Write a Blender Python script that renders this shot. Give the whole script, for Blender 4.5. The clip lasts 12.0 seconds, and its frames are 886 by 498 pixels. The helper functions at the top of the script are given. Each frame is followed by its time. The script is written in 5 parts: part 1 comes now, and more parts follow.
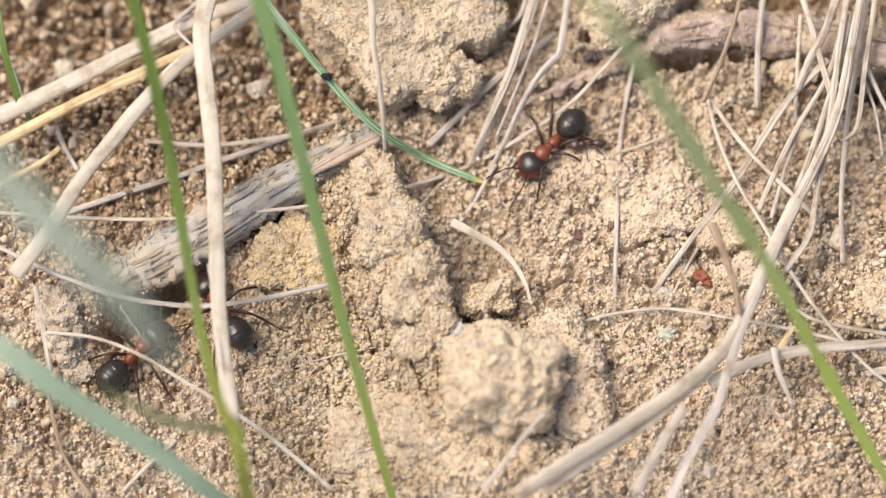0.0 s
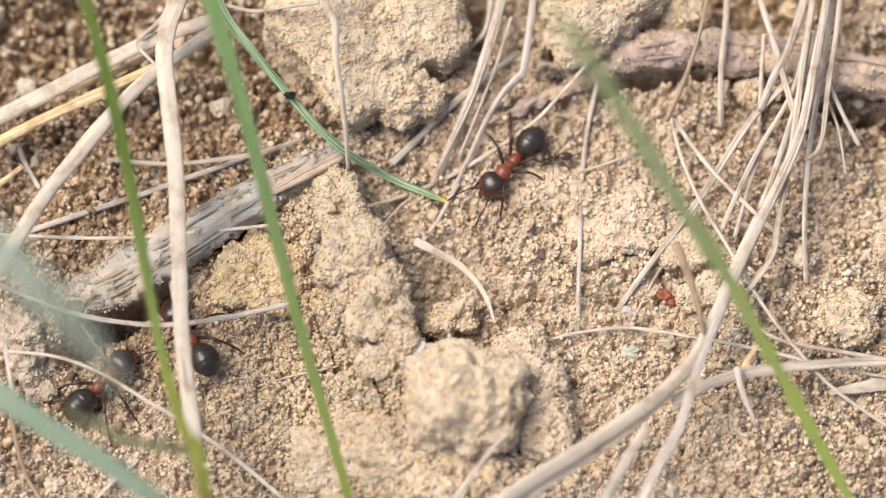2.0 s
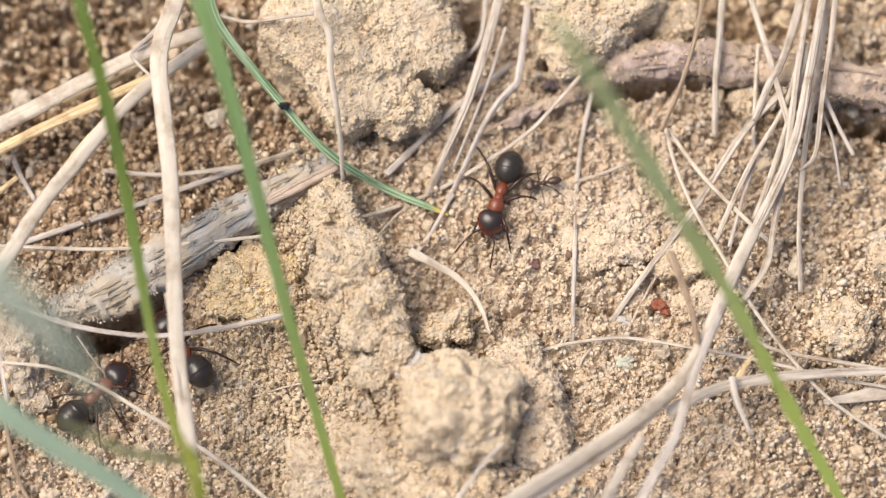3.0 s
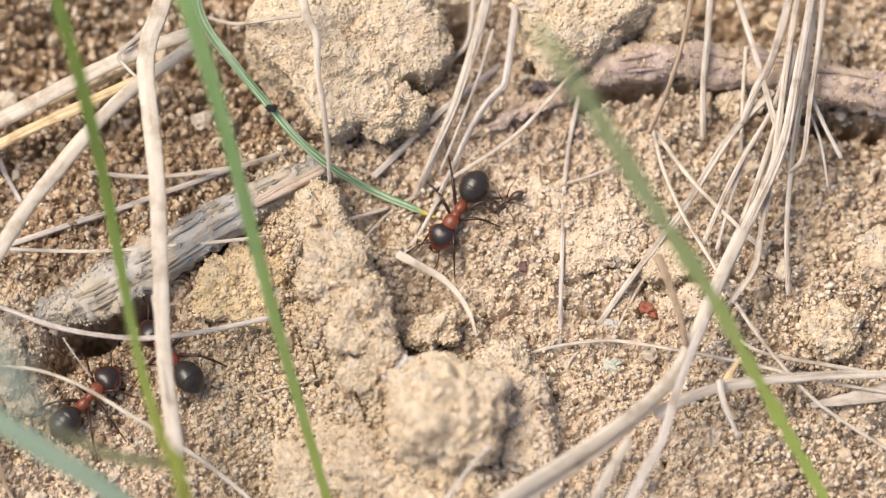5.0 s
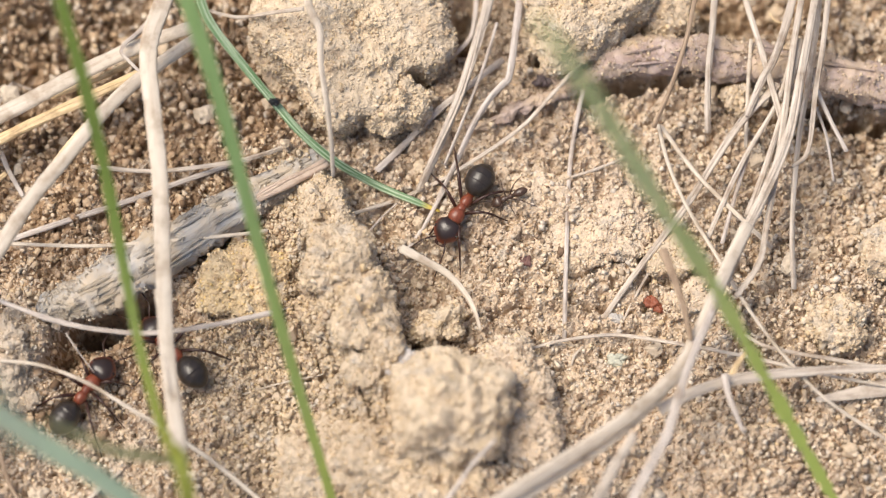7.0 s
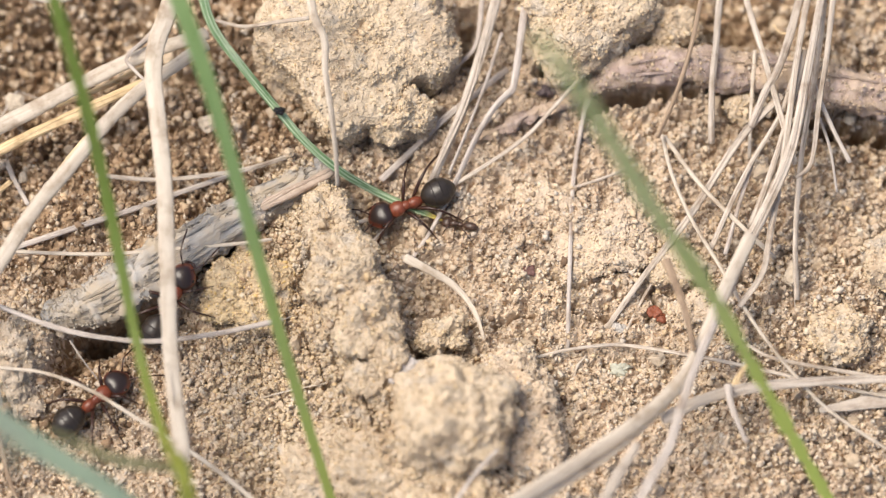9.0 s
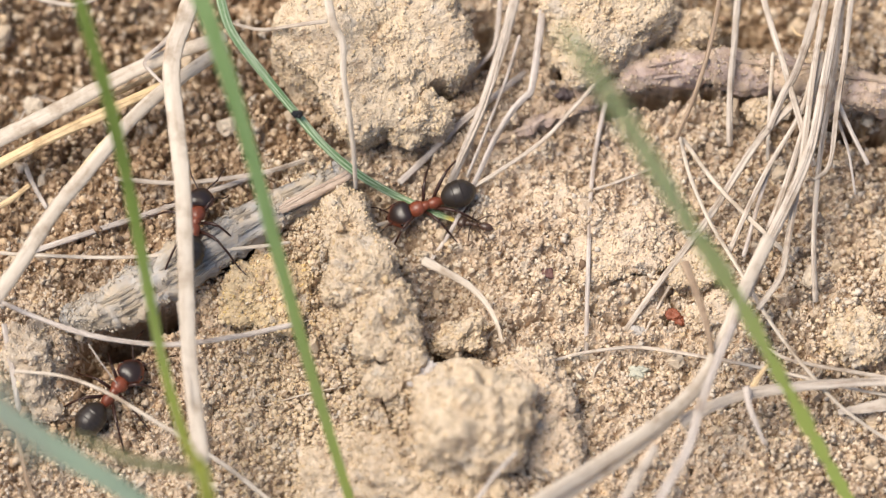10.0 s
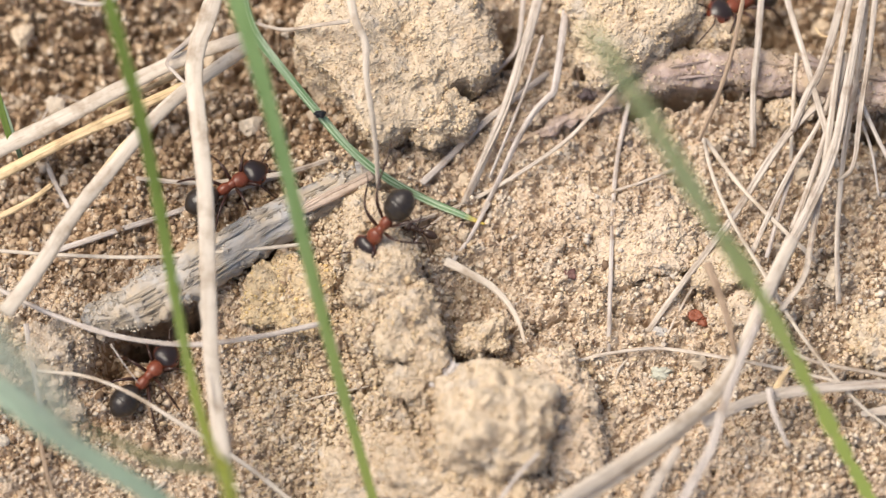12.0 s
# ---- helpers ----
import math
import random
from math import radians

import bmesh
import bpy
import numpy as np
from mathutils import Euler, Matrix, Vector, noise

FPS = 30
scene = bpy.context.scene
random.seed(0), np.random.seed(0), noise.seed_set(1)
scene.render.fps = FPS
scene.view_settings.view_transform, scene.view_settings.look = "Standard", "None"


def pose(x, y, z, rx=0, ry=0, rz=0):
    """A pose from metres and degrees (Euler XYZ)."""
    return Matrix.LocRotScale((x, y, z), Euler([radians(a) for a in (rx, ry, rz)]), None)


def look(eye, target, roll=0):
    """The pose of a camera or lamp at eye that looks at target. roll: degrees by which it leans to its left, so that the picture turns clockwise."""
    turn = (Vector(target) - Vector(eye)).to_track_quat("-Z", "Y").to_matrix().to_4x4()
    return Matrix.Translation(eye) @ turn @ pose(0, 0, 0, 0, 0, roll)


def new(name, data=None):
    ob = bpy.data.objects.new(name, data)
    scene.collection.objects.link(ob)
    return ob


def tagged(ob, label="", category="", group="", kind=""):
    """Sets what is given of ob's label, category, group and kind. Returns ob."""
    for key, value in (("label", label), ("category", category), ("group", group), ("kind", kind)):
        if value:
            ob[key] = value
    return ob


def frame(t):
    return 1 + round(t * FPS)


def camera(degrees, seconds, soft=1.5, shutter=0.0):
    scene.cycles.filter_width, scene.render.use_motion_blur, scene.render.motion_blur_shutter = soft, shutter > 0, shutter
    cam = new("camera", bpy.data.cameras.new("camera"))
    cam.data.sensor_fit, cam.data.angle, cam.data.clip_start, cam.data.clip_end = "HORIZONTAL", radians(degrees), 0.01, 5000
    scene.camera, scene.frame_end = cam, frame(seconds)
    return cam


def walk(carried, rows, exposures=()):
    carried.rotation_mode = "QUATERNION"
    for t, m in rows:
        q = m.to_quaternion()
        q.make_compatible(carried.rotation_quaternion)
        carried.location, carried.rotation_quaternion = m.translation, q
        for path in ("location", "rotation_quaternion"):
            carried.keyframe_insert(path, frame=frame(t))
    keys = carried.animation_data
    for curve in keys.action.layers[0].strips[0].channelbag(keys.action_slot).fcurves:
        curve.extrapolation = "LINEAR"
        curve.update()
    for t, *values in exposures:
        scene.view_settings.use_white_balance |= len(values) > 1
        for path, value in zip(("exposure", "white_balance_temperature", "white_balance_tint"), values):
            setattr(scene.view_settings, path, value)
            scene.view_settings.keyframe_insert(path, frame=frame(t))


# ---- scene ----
MM = 0.001

# ---- camera: a long macro lens, held nearly still ----
cam = camera(12.8, 12.0, soft=1.2, shutter=0.4)
cam.data.dof.use_dof = True
cam.data.dof.focus_distance = 0.3297
cam.data.dof.aperture_fstop = 13.5
walk(cam, [
    (0, look((0.00000, -0.10299, 0.31696), (-0.00311, -0.00168, 0), -1.70)),
    (0.5, look((0.00000, -0.10317, 0.31752), (-0.00191, -0.00061, 0), -0.91)),
    (1, look((0.00000, -0.10285, 0.31655), (-0.00123, -0.00091, 0), -0.61)),
    (1.5, look((0.00000, -0.10294, 0.31681), (-0.00113, -0.00024, 0), -0.67)),
    (2, look((0.00000, -0.10285, 0.31654), (0.00000, 0.00000, 0), 0.00)),
    (2.5, look((0.00000, -0.10272, 0.31615), (0.00062, 0.00110, 0), 0.21)),
    (3, look((0.00000, -0.10289, 0.31665), (0.00044, 0.00092, 0), 0.13)),
    (3.2, look((0.00000, -0.10285, 0.31654), (0.00080, 0.00108, 0), 0.30)),
    (4.8, look((0.00000, -0.10269, 0.31603), (0.00159, 0.00072, 0), 0.90)),
    (5, look((0.00000, -0.10272, 0.31614), (0.00152, 0.00114, 0), 0.75)),
    (5.5, look((0.00000, -0.10277, 0.31629), (0.00136, 0.00098, 0), 0.73)),
    (6, look((0.00000, -0.10242, 0.31522), (0.00158, 0.00012, 0), 0.77)),
    (6.5, look((0.00000, -0.10265, 0.31591), (0.00113, 0.00030, 0), 0.57)),
    (7, look((0.00000, -0.10230, 0.31484), (0.00119, 0.00063, 0), 0.53)),
    (7.2, look((0.00000, -0.10235, 0.31499), (0.00133, 0.00085, 0), 0.63)),
    (8.8, look((0.00000, -0.10243, 0.31525), (0.00130, 0.00156, 0), 0.72)),
    (9, look((0.00000, -0.10251, 0.31551), (0.00087, 0.00146, 0), 0.56)),
    (9.5, look((0.00000, -0.10269, 0.31605), (-0.00026, 0.00208, 0), -0.24)),
    (10, look((0.00000, -0.10253, 0.31556), (-0.00067, 0.00171, 0), -0.34)),
    (10.5, look((0.00000, -0.10210, 0.31423), (-0.00080, -0.00001, 0), -0.54)),
    (11, look((0.00000, -0.10205, 0.31407), (-0.00083, 0.00106, 0), -0.47)),
    (11.5, look((0.00000, -0.10235, 0.31499), (-0.00081, 0.00238, 0), -0.33)),
    (12, look((0.00000, -0.10237, 0.31505), (-0.00256, 0.00175, 0), -1.21)),
], exposures=[(0, 0.29), (12, 0.25)])

# ---- light: hazy sun from one side, wide sky ----
SUN_FROM = Vector((-0.40, 0.12, 0.88)).normalized()
sky_world = bpy.data.worlds.new("sky")
scene.world = sky_world
sky_world.use_nodes = True
sky = sky_world.node_tree.nodes.new("ShaderNodeTexSky")
sky.sky_type = "NISHITA"
sky.sun_disc = False
sky.sun_elevation = math.asin(SUN_FROM.z)
sky.sun_rotation = math.atan2(SUN_FROM.x, SUN_FROM.y)
sky.dust_density = 3.0
back = sky_world.node_tree.nodes["Background"]
back.inputs["Strength"].default_value = 0.12
sky_world.node_tree.links.new(sky.outputs["Color"], back.inputs["Color"])
sun_data = bpy.data.lights.new("sun", "SUN")
sun_data.energy = 3.7
sun_data.angle = radians(36)
sun_data.color = (1.0, 0.905, 0.775)
sun = new("sun", sun_data)
sun.matrix_world = look(SUN_FROM, (0, 0, 0))


# ---- materials ----
def material(name, rough=0.8):
    m = bpy.data.materials.new(name)
    m.use_nodes = True
    n, l = m.node_tree.nodes, m.node_tree.links
    b = n["Principled BSDF"]
    b.inputs["Roughness"].default_value = rough
    if rough > 0.7:
        b.inputs["Specular IOR Level"].default_value = 0.2
    return m, n, l, b


def ramp(n, stops):
    r = n.new("ShaderNodeValToRGB")
    e = r.color_ramp.elements
    while len(e) < len(stops):
        e.new(0.5)
    for el, (p, c) in zip(e, stops):
        el.position, el.color = p, (*c, 1)
    return r


def noise_node(n, l, vec, scale, detail=4, rough=0.6):
    t = n.new("ShaderNodeTexNoise")
    t.inputs["Scale"].default_value = scale
    t.inputs["Detail"].default_value = detail
    t.inputs["Roughness"].default_value = rough
    if vec is not None:
        l.new(vec, t.inputs["Vector"])
    return t


def bump_node(n, l, b, height, strength, distance):
    k = n.new("ShaderNodeBump")
    k.inputs["Strength"].default_value = strength
    k.inputs["Distance"].default_value = distance
    l.new(height, k.inputs["Height"])
    l.new(k.outputs["Normal"], b.inputs["Normal"])


def mixed(n, l, fac, c1, c2, kind="MIX"):
    x = n.new("ShaderNodeMix")
    x.data_type, x.blend_type = "RGBA", kind
    for val, sock in ((fac, x.inputs[0]), (c1, x.inputs[6]), (c2, x.inputs[7])):
        if isinstance(val, (int, float)):
            sock.default_value = val
        elif isinstance(val, tuple):
            sock.default_value = (*val, 1)
        else:
            l.new(val, sock)
    return x.outputs[2]


def tinted(n, l, position, colour, grey, brown, scale=520):
    """Clumps of greyer and browner soil, about a millimetre across."""
    spread = noise_node(n, l, position, scale, 3, 0.65)
    to_grey = ramp(n, [(0.56, (0, 0, 0)), (0.68, (0.75, 0.75, 0.75))])
    to_brown = ramp(n, [(0.30, (0.8, 0.8, 0.8)), (0.42, (0, 0, 0))])
    l.new(spread.outputs["Fac"], to_grey.inputs["Fac"])
    l.new(spread.outputs["Fac"], to_brown.inputs["Fac"])
    return mixed(n, l, to_brown.outputs["Color"], mixed(n, l, to_grey.outputs["Color"], colour, grey), brown)


def soil_material(name, light, dark, yellow, grain_scale=1500):
    m, n, l, b = material(name, 0.92)
    geo = n.new("ShaderNodeNewGeometry")
    big = noise_node(n, l, geo.outputs["Position"], 130, 5)
    r = ramp(n, [(0.32, dark), (0.55, light), (0.72, yellow)])
    l.new(big.outputs["Fac"], r.inputs["Fac"])
    fine = noise_node(n, l, geo.outputs["Position"], grain_scale, 3, 0.7)
    rf = ramp(n, [(0.3, (0.64, 0.61, 0.58)), (0.5, (0.95, 0.93, 0.91)), (0.7, (1.1, 1.07, 1.04))])
    l.new(fine.outputs["Fac"], rf.inputs["Fac"])
    base = tinted(n, l, geo.outputs["Position"], r.outputs["Color"], (0.53, 0.475, 0.41), (0.46, 0.345, 0.235))
    l.new(mixed(n, l, 1.0, base, rf.outputs["Color"], "MULTIPLY"), b.inputs["Base Color"])
    bump_node(n, l, b, fine.outputs["Fac"], 0.9, 0.0004)
    return m


SOIL = soil_material("sandy_soil", (0.65, 0.535, 0.415), (0.56, 0.45, 0.345), (0.67, 0.54, 0.39))
CLOD = soil_material("dried_clay_crust", (0.63, 0.525, 0.395), (0.56, 0.455, 0.34), (0.64, 0.515, 0.36))

# Brown humus; the same colour paints shade behind a clod and in root hollows.
HUMUS_SHADE_SOIL = soil_material("humus_and_shade_soil", (0.40, 0.29, 0.19), (0.27, 0.19, 0.12), (0.47, 0.35, 0.23))
GREYSOIL = soil_material("grey_soil", (0.50, 0.425, 0.34), (0.38, 0.315, 0.245), (0.54, 0.455, 0.36))
OCHRE = soil_material("ochre_soil", (0.63, 0.505, 0.335), (0.50, 0.385, 0.245), (0.67, 0.525, 0.30))


def grain_material(name, stops, low):
    m, n, l, b = material(name, 0.9)
    geo = n.new("ShaderNodeNewGeometry")
    r = ramp(n, stops)
    l.new(geo.outputs["Random Per Island"], r.inputs["Fac"])
    area = noise_node(n, l, geo.outputs["Position"], 110, 4)
    ra = ramp(n, [(0.3, low), (0.55, (1.0, 1.0, 1.0))])
    l.new(area.outputs["Fac"], ra.inputs["Fac"])
    base = tinted(n, l, geo.outputs["Position"], r.outputs["Color"], (0.53, 0.475, 0.41), (0.44, 0.325, 0.22))
    l.new(mixed(n, l, 1.0, base, ra.outputs["Color"], "MULTIPLY"), b.inputs["Base Color"])
    fine = noise_node(n, l, geo.outputs["Position"], 6000, 2)
    bump_node(n, l, b, fine.outputs["Fac"], 0.5, 0.0001)
    return m


GRAIN = grain_material("sand_grain", [(0.0, (0.16, 0.10, 0.065)), (0.09, (0.41, 0.315, 0.225)), (0.35, (0.60, 0.485, 0.365)), (0.65, (0.67, 0.56, 0.43)),
                                      (0.80, (0.65, 0.50, 0.32)), (0.90, (0.71, 0.62, 0.51)), (1.0, (0.50, 0.44, 0.38))], (0.84, 0.80, 0.76))
HUMUS_SHADE = grain_material("humus_and_shade_grain", [(0.0, (0.16, 0.10, 0.06)), (0.2, (0.36, 0.25, 0.165)), (0.5, (0.51, 0.375, 0.255)), (0.8, (0.60, 0.455, 0.30)), (1.0, (0.66, 0.55, 0.43))], (0.72, 0.66, 0.60))
OCHREG = grain_material("ochre_grain", [(0.0, (0.40, 0.29, 0.17)), (0.2, (0.60, 0.465, 0.30)), (0.6, (0.69, 0.555, 0.38)), (0.8, (0.70, 0.51, 0.22)), (1.0, (0.76, 0.66, 0.52))], (0.88, 0.83, 0.76))
CAKED = grain_material("caked_grain", [(0.0, (0.33, 0.25, 0.17)), (0.09, (0.52, 0.405, 0.28)), (0.35, (0.59, 0.475, 0.335)), (0.7, (0.63, 0.515, 0.37)), (0.82, (0.64, 0.485, 0.29)), (1.0, (0.69, 0.60, 0.48))], (0.88, 0.85, 0.82))
DUST = grain_material("bark_dust", [(0.0, (0.40, 0.35, 0.29)), (0.5, (0.50, 0.435, 0.355)), (1.0, (0.58, 0.51, 0.42))], (0.85, 0.82, 0.80))


def pebble_material():
    m, n, l, b = material("pebble_stone", 0.85)
    info = n.new("ShaderNodeObjectInfo")
    geo = n.new("ShaderNodeNewGeometry")
    r = ramp(n, [(0.0, (0.44, 0.34, 0.24)), (0.3, (0.54, 0.43, 0.315)), (0.7, (0.60, 0.49, 0.37)), (1.0, (0.65, 0.57, 0.47))])
    l.new(info.outputs["Random"], r.inputs["Fac"])
    fine = noise_node(n, l, geo.outputs["Position"], 2500, 4)
    rf = ramp(n, [(0.3, (0.75, 0.73, 0.70)), (0.65, (1.1, 1.1, 1.08))])
    l.new(fine.outputs["Fac"], rf.inputs["Fac"])
    l.new(mixed(n, l, 1.0, r.outputs["Color"], rf.outputs["Color"], "MULTIPLY"), b.inputs["Base Color"])
    bump_node(n, l, b, fine.outputs["Fac"], 0.6, 0.0002)
    return m


PEBBLE = pebble_material()


def straw_material(name, light, mid, dark, rough=0.55):
    """Dead grass: streaks along the stem (UV: across, along)."""
    m, n, l, b = material(name, rough)
    uv = n.new("ShaderNodeUVMap")
    mp = n.new("ShaderNodeMapping")
    mp.inputs["Scale"].default_value = (9, 0.25, 1)
    l.new(uv.outputs["UV"], mp.inputs["Vector"])
    info = n.new("ShaderNodeObjectInfo")
    add = n.new("ShaderNodeVectorMath")
    l.new(mp.outputs["Vector"], add.inputs[0])
    l.new(info.outputs["Location"], add.inputs[1])
    streak = noise_node(n, l, add.outputs["Vector"], 1.0, 4, 0.7)
    r = ramp(n, [(0.33, dark), (0.47, mid), (0.62, light)])
    l.new(streak.outputs["Fac"], r.inputs["Fac"])
    geo = n.new("ShaderNodeNewGeometry")
    spot = noise_node(n, l, geo.outputs["Position"], 420, 4)
    rs = ramp(n, [(0.30, (0.62, 0.56, 0.50)), (0.5, (1, 1, 1))])
    l.new(spot.outputs["Fac"], rs.inputs["Fac"])
    l.new(mixed(n, l, 1.0, r.outputs["Color"], rs.outputs["Color"], "MULTIPLY"), b.inputs["Base Color"])
    bump_node(n, l, b, streak.outputs["Fac"], 0.5, 0.00012)
    return m


PALE = straw_material("pale_straw", (0.58, 0.51, 0.435), (0.49, 0.415, 0.34), (0.33, 0.26, 0.21))
CREAM = straw_material("cream_straw", (0.60, 0.525, 0.435), (0.55, 0.47, 0.38), (0.46, 0.375, 0.29))
YELLOW = straw_material("yellow_straw", (0.74, 0.57, 0.34), (0.66, 0.49, 0.28), (0.48, 0.34, 0.19))
GREY = straw_material("weathered_straw", (0.60, 0.535, 0.48), (0.48, 0.415, 0.365), (0.32, 0.265, 0.23))
BROWN = straw_material("brown_straw", (0.40, 0.29, 0.19), (0.30, 0.21, 0.14), (0.18, 0.12, 0.08))


def leaf_material(name, light, dark, tip=None, across=7, ends=(0.36, 0.6)):
    m, n, l, b = material(name, 0.42)
    uv = n.new("ShaderNodeUVMap")
    mp = n.new("ShaderNodeMapping")
    mp.inputs["Scale"].default_value = (across, 0.12, 1)
    l.new(uv.outputs["UV"], mp.inputs["Vector"])
    streak = noise_node(n, l, mp.outputs["Vector"], 1.0, 4, 0.6)
    r = ramp(n, [(ends[0], dark), (ends[1], light)])
    l.new(streak.outputs["Fac"], r.inputs["Fac"])
    col = r.outputs["Color"]
    if tip:
        sep = n.new("ShaderNodeSeparateXYZ")
        l.new(uv.outputs["UV"], sep.inputs["Vector"])
        rt = ramp(n, [(tip[0] / 80, (0, 0, 0)), ((tip[0] + tip[2]) / 80, (1, 1, 1))])
        d = n.new("ShaderNodeMath")
        d.operation = "DIVIDE"
        d.inputs[1].default_value = 80
        l.new(sep.outputs["Y"], d.inputs[0])
        l.new(d.outputs[0], rt.inputs["Fac"])
        col = mixed(n, l, rt.outputs["Color"], col, tip[1])
    l.new(col, b.inputs["Base Color"])
    bump_node(n, l, b, streak.outputs["Fac"], 0.4, 0.0001)
    tr = n.new("ShaderNodeBsdfTranslucent")
    l.new(col, tr.inputs["Color"])
    mix = n.new("ShaderNodeMixShader")
    mix.inputs["Fac"].default_value = 0.35
    l.new(b.outputs["BSDF"], mix.inputs[1])
    l.new(tr.outputs["BSDF"], mix.inputs[2])
    l.new(mix.outputs["Shader"], n["Material Output"].inputs["Surface"])
    return m


GREEN = leaf_material("green_blade", (0.29, 0.42, 0.18), (0.20, 0.32, 0.11), (18, (0.38, 0.44, 0.10), 30))
PALEGREEN = leaf_material("pale_green_blade", (0.60, 0.70, 0.40), (0.50, 0.62, 0.29), (26, (0.50, 0.60, 0.15), 24))
LIME = leaf_material("lime_blade", (0.23, 0.31, 0.07), (0.15, 0.23, 0.04), (25, (0.31, 0.34, 0.06), 20))
OLIVE = leaf_material("olive_leaf", (0.44, 0.45, 0.25), (0.36, 0.37, 0.18))
WHITEGREEN = leaf_material("whitish_blade", (0.58, 0.66, 0.55), (0.50, 0.58, 0.46))
BLUEGREEN = leaf_material("blue_green_blade", (0.42, 0.53, 0.40), (0.36, 0.46, 0.34))
NEEDLE = leaf_material("striped_blade", (0.66, 0.76, 0.55), (0.19, 0.33, 0.15), (29.2, (0.80, 0.62, 0.14), 0.9), 13, (0.46, 0.58))


def bark_material(name, light, mid, dark, across=13, along=0.3, dust=(0.56, 0.46, 0.34)):
    m, n, l, b = material(name, 0.85)
    uv = n.new("ShaderNodeUVMap")
    mp = n.new("ShaderNodeMapping")
    mp.inputs["Scale"].default_value = (across, along, 1)
    l.new(uv.outputs["UV"], mp.inputs["Vector"])
    streak = noise_node(n, l, mp.outputs["Vector"], 1.0, 6, 0.7)
    r = ramp(n, [(0.3, dark), (0.5, mid), (0.66, light)])
    l.new(streak.outputs["Fac"], r.inputs["Fac"])
    geo = n.new("ShaderNodeNewGeometry")
    spot = noise_node(n, l, geo.outputs["Position"], 330, 6)
    rs = ramp(n, [(0.42, (0, 0, 0)), (0.6, (1, 1, 1))])
    l.new(spot.outputs["Fac"], rs.inputs["Fac"])
    l.new(mixed(n, l, rs.outputs["Color"], r.outputs["Color"], dust), b.inputs["Base Color"])
    bump_node(n, l, b, streak.outputs["Fac"], 0.9, 0.00035)
    return m


ROOT = bark_material("weathered_root", (0.51, 0.49, 0.47), (0.43, 0.41, 0.39), (0.27, 0.25, 0.23), 16, 0.22, (0.50, 0.415, 0.315))
ROOT_DARK = bark_material("dark_root", (0.56, 0.46, 0.42), (0.41, 0.315, 0.28), (0.19, 0.13, 0.11), 6, 0.9, (0.52, 0.40, 0.29))


def shell_material(name, top, under, rough, split=None):
    """Ant cuticle; split: height (mm) over which a dark patch covers the crown, between rust-red cheeks."""
    m, n, l, b = material(name, rough)
    tc = n.new("ShaderNodeTexCoord")
    fine = noise_node(n, l, tc.outputs["Object"], 5000, 3)
    if split is None:
        r = ramp(n, [(0.3, under), (0.7, top)])
        l.new(fine.outputs["Fac"], r.inputs["Fac"])
        l.new(r.outputs["Color"], b.inputs["Base Color"])
    else:
        sep = n.new("ShaderNodeSeparateXYZ")
        l.new(tc.outputs["Object"], sep.inputs["Vector"])
        ad = n.new("ShaderNodeMath")
        ad.operation = "MULTIPLY_ADD"
        ad.inputs[1].default_value = 0.0003
        l.new(fine.outputs["Fac"], ad.inputs[0])
        slope = n.new("ShaderNodeMath")
        slope.operation = "MULTIPLY_ADD"
        slope.inputs[1].default_value = 0.10
        l.new(sep.outputs["X"], slope.inputs[0])
        l.new(sep.outputs["Z"], slope.inputs[2])
        away = n.new("ShaderNodeMath")
        away.operation = "ABSOLUTE"
        l.new(sep.outputs["Y"], away.inputs[0])
        cheek = n.new("ShaderNodeMath")
        cheek.operation = "MULTIPLY_ADD"
        cheek.inputs[1].default_value = -0.22
        l.new(away.outputs[0], cheek.inputs[0])
        l.new(slope.outputs[0], cheek.inputs[2])
        l.new(cheek.outputs[0], ad.inputs[2])
        mr = n.new("ShaderNodeMapRange")
        mr.inputs["From Min"].default_value = (split - 0.25) * MM
        mr.inputs["From Max"].default_value = (split + 0.22) * MM
        l.new(ad.outputs[0], mr.inputs["Value"])
        l.new(mixed(n, l, mr.outputs["Result"], under, top), b.inputs["Base Color"])
    bump_node(n, l, b, fine.outputs["Fac"], 0.25, 0.00004)
    return m


ANT_RED = shell_material("red_cuticle", (0.21, 0.054, 0.024), (0.14, 0.034, 0.015), 0.38)
ANT_HEAD = shell_material("head_cuticle", (0.024, 0.015, 0.013), (0.18, 0.042, 0.018), 0.30, 0.28)
ANT_GASTER = shell_material("gaster_cuticle", (0.036, 0.027, 0.021), (0.019, 0.014, 0.011), 0.31)
ANT_LEG = shell_material("leg_cuticle", (0.050, 0.020, 0.012), (0.030, 0.012, 0.008), 0.35)
ANT_EYE = shell_material("eye", (0.008, 0.007, 0.007), (0.006, 0.006, 0.006), 0.12)
ANT_BROWN = shell_material("brown_cuticle", (0.085, 0.045, 0.028), (0.040, 0.024, 0.018), 0.35)


# ---- mesh helpers (all lengths in mm) ----
def mesh_of(name, verts, faces, mat, uvs=None, smooth=True):
    me = bpy.data.meshes.new(name)
    me.from_pydata([tuple(v) for v in np.asarray(verts) * MM], [], faces)
    if uvs is not None:
        lay = me.uv_layers.new(name="UVMap")
        idx = np.empty(len(me.loops), dtype=np.int32)
        me.loops.foreach_get("vertex_index", idx)
        lay.data.foreach_set("uv", np.asarray(uvs, dtype=np.float32)[idx].ravel())
    me.polygons.foreach_set("use_smooth", [smooth] * len(me.polygons))
    me.materials.append(mat)
    me.update()
    return me


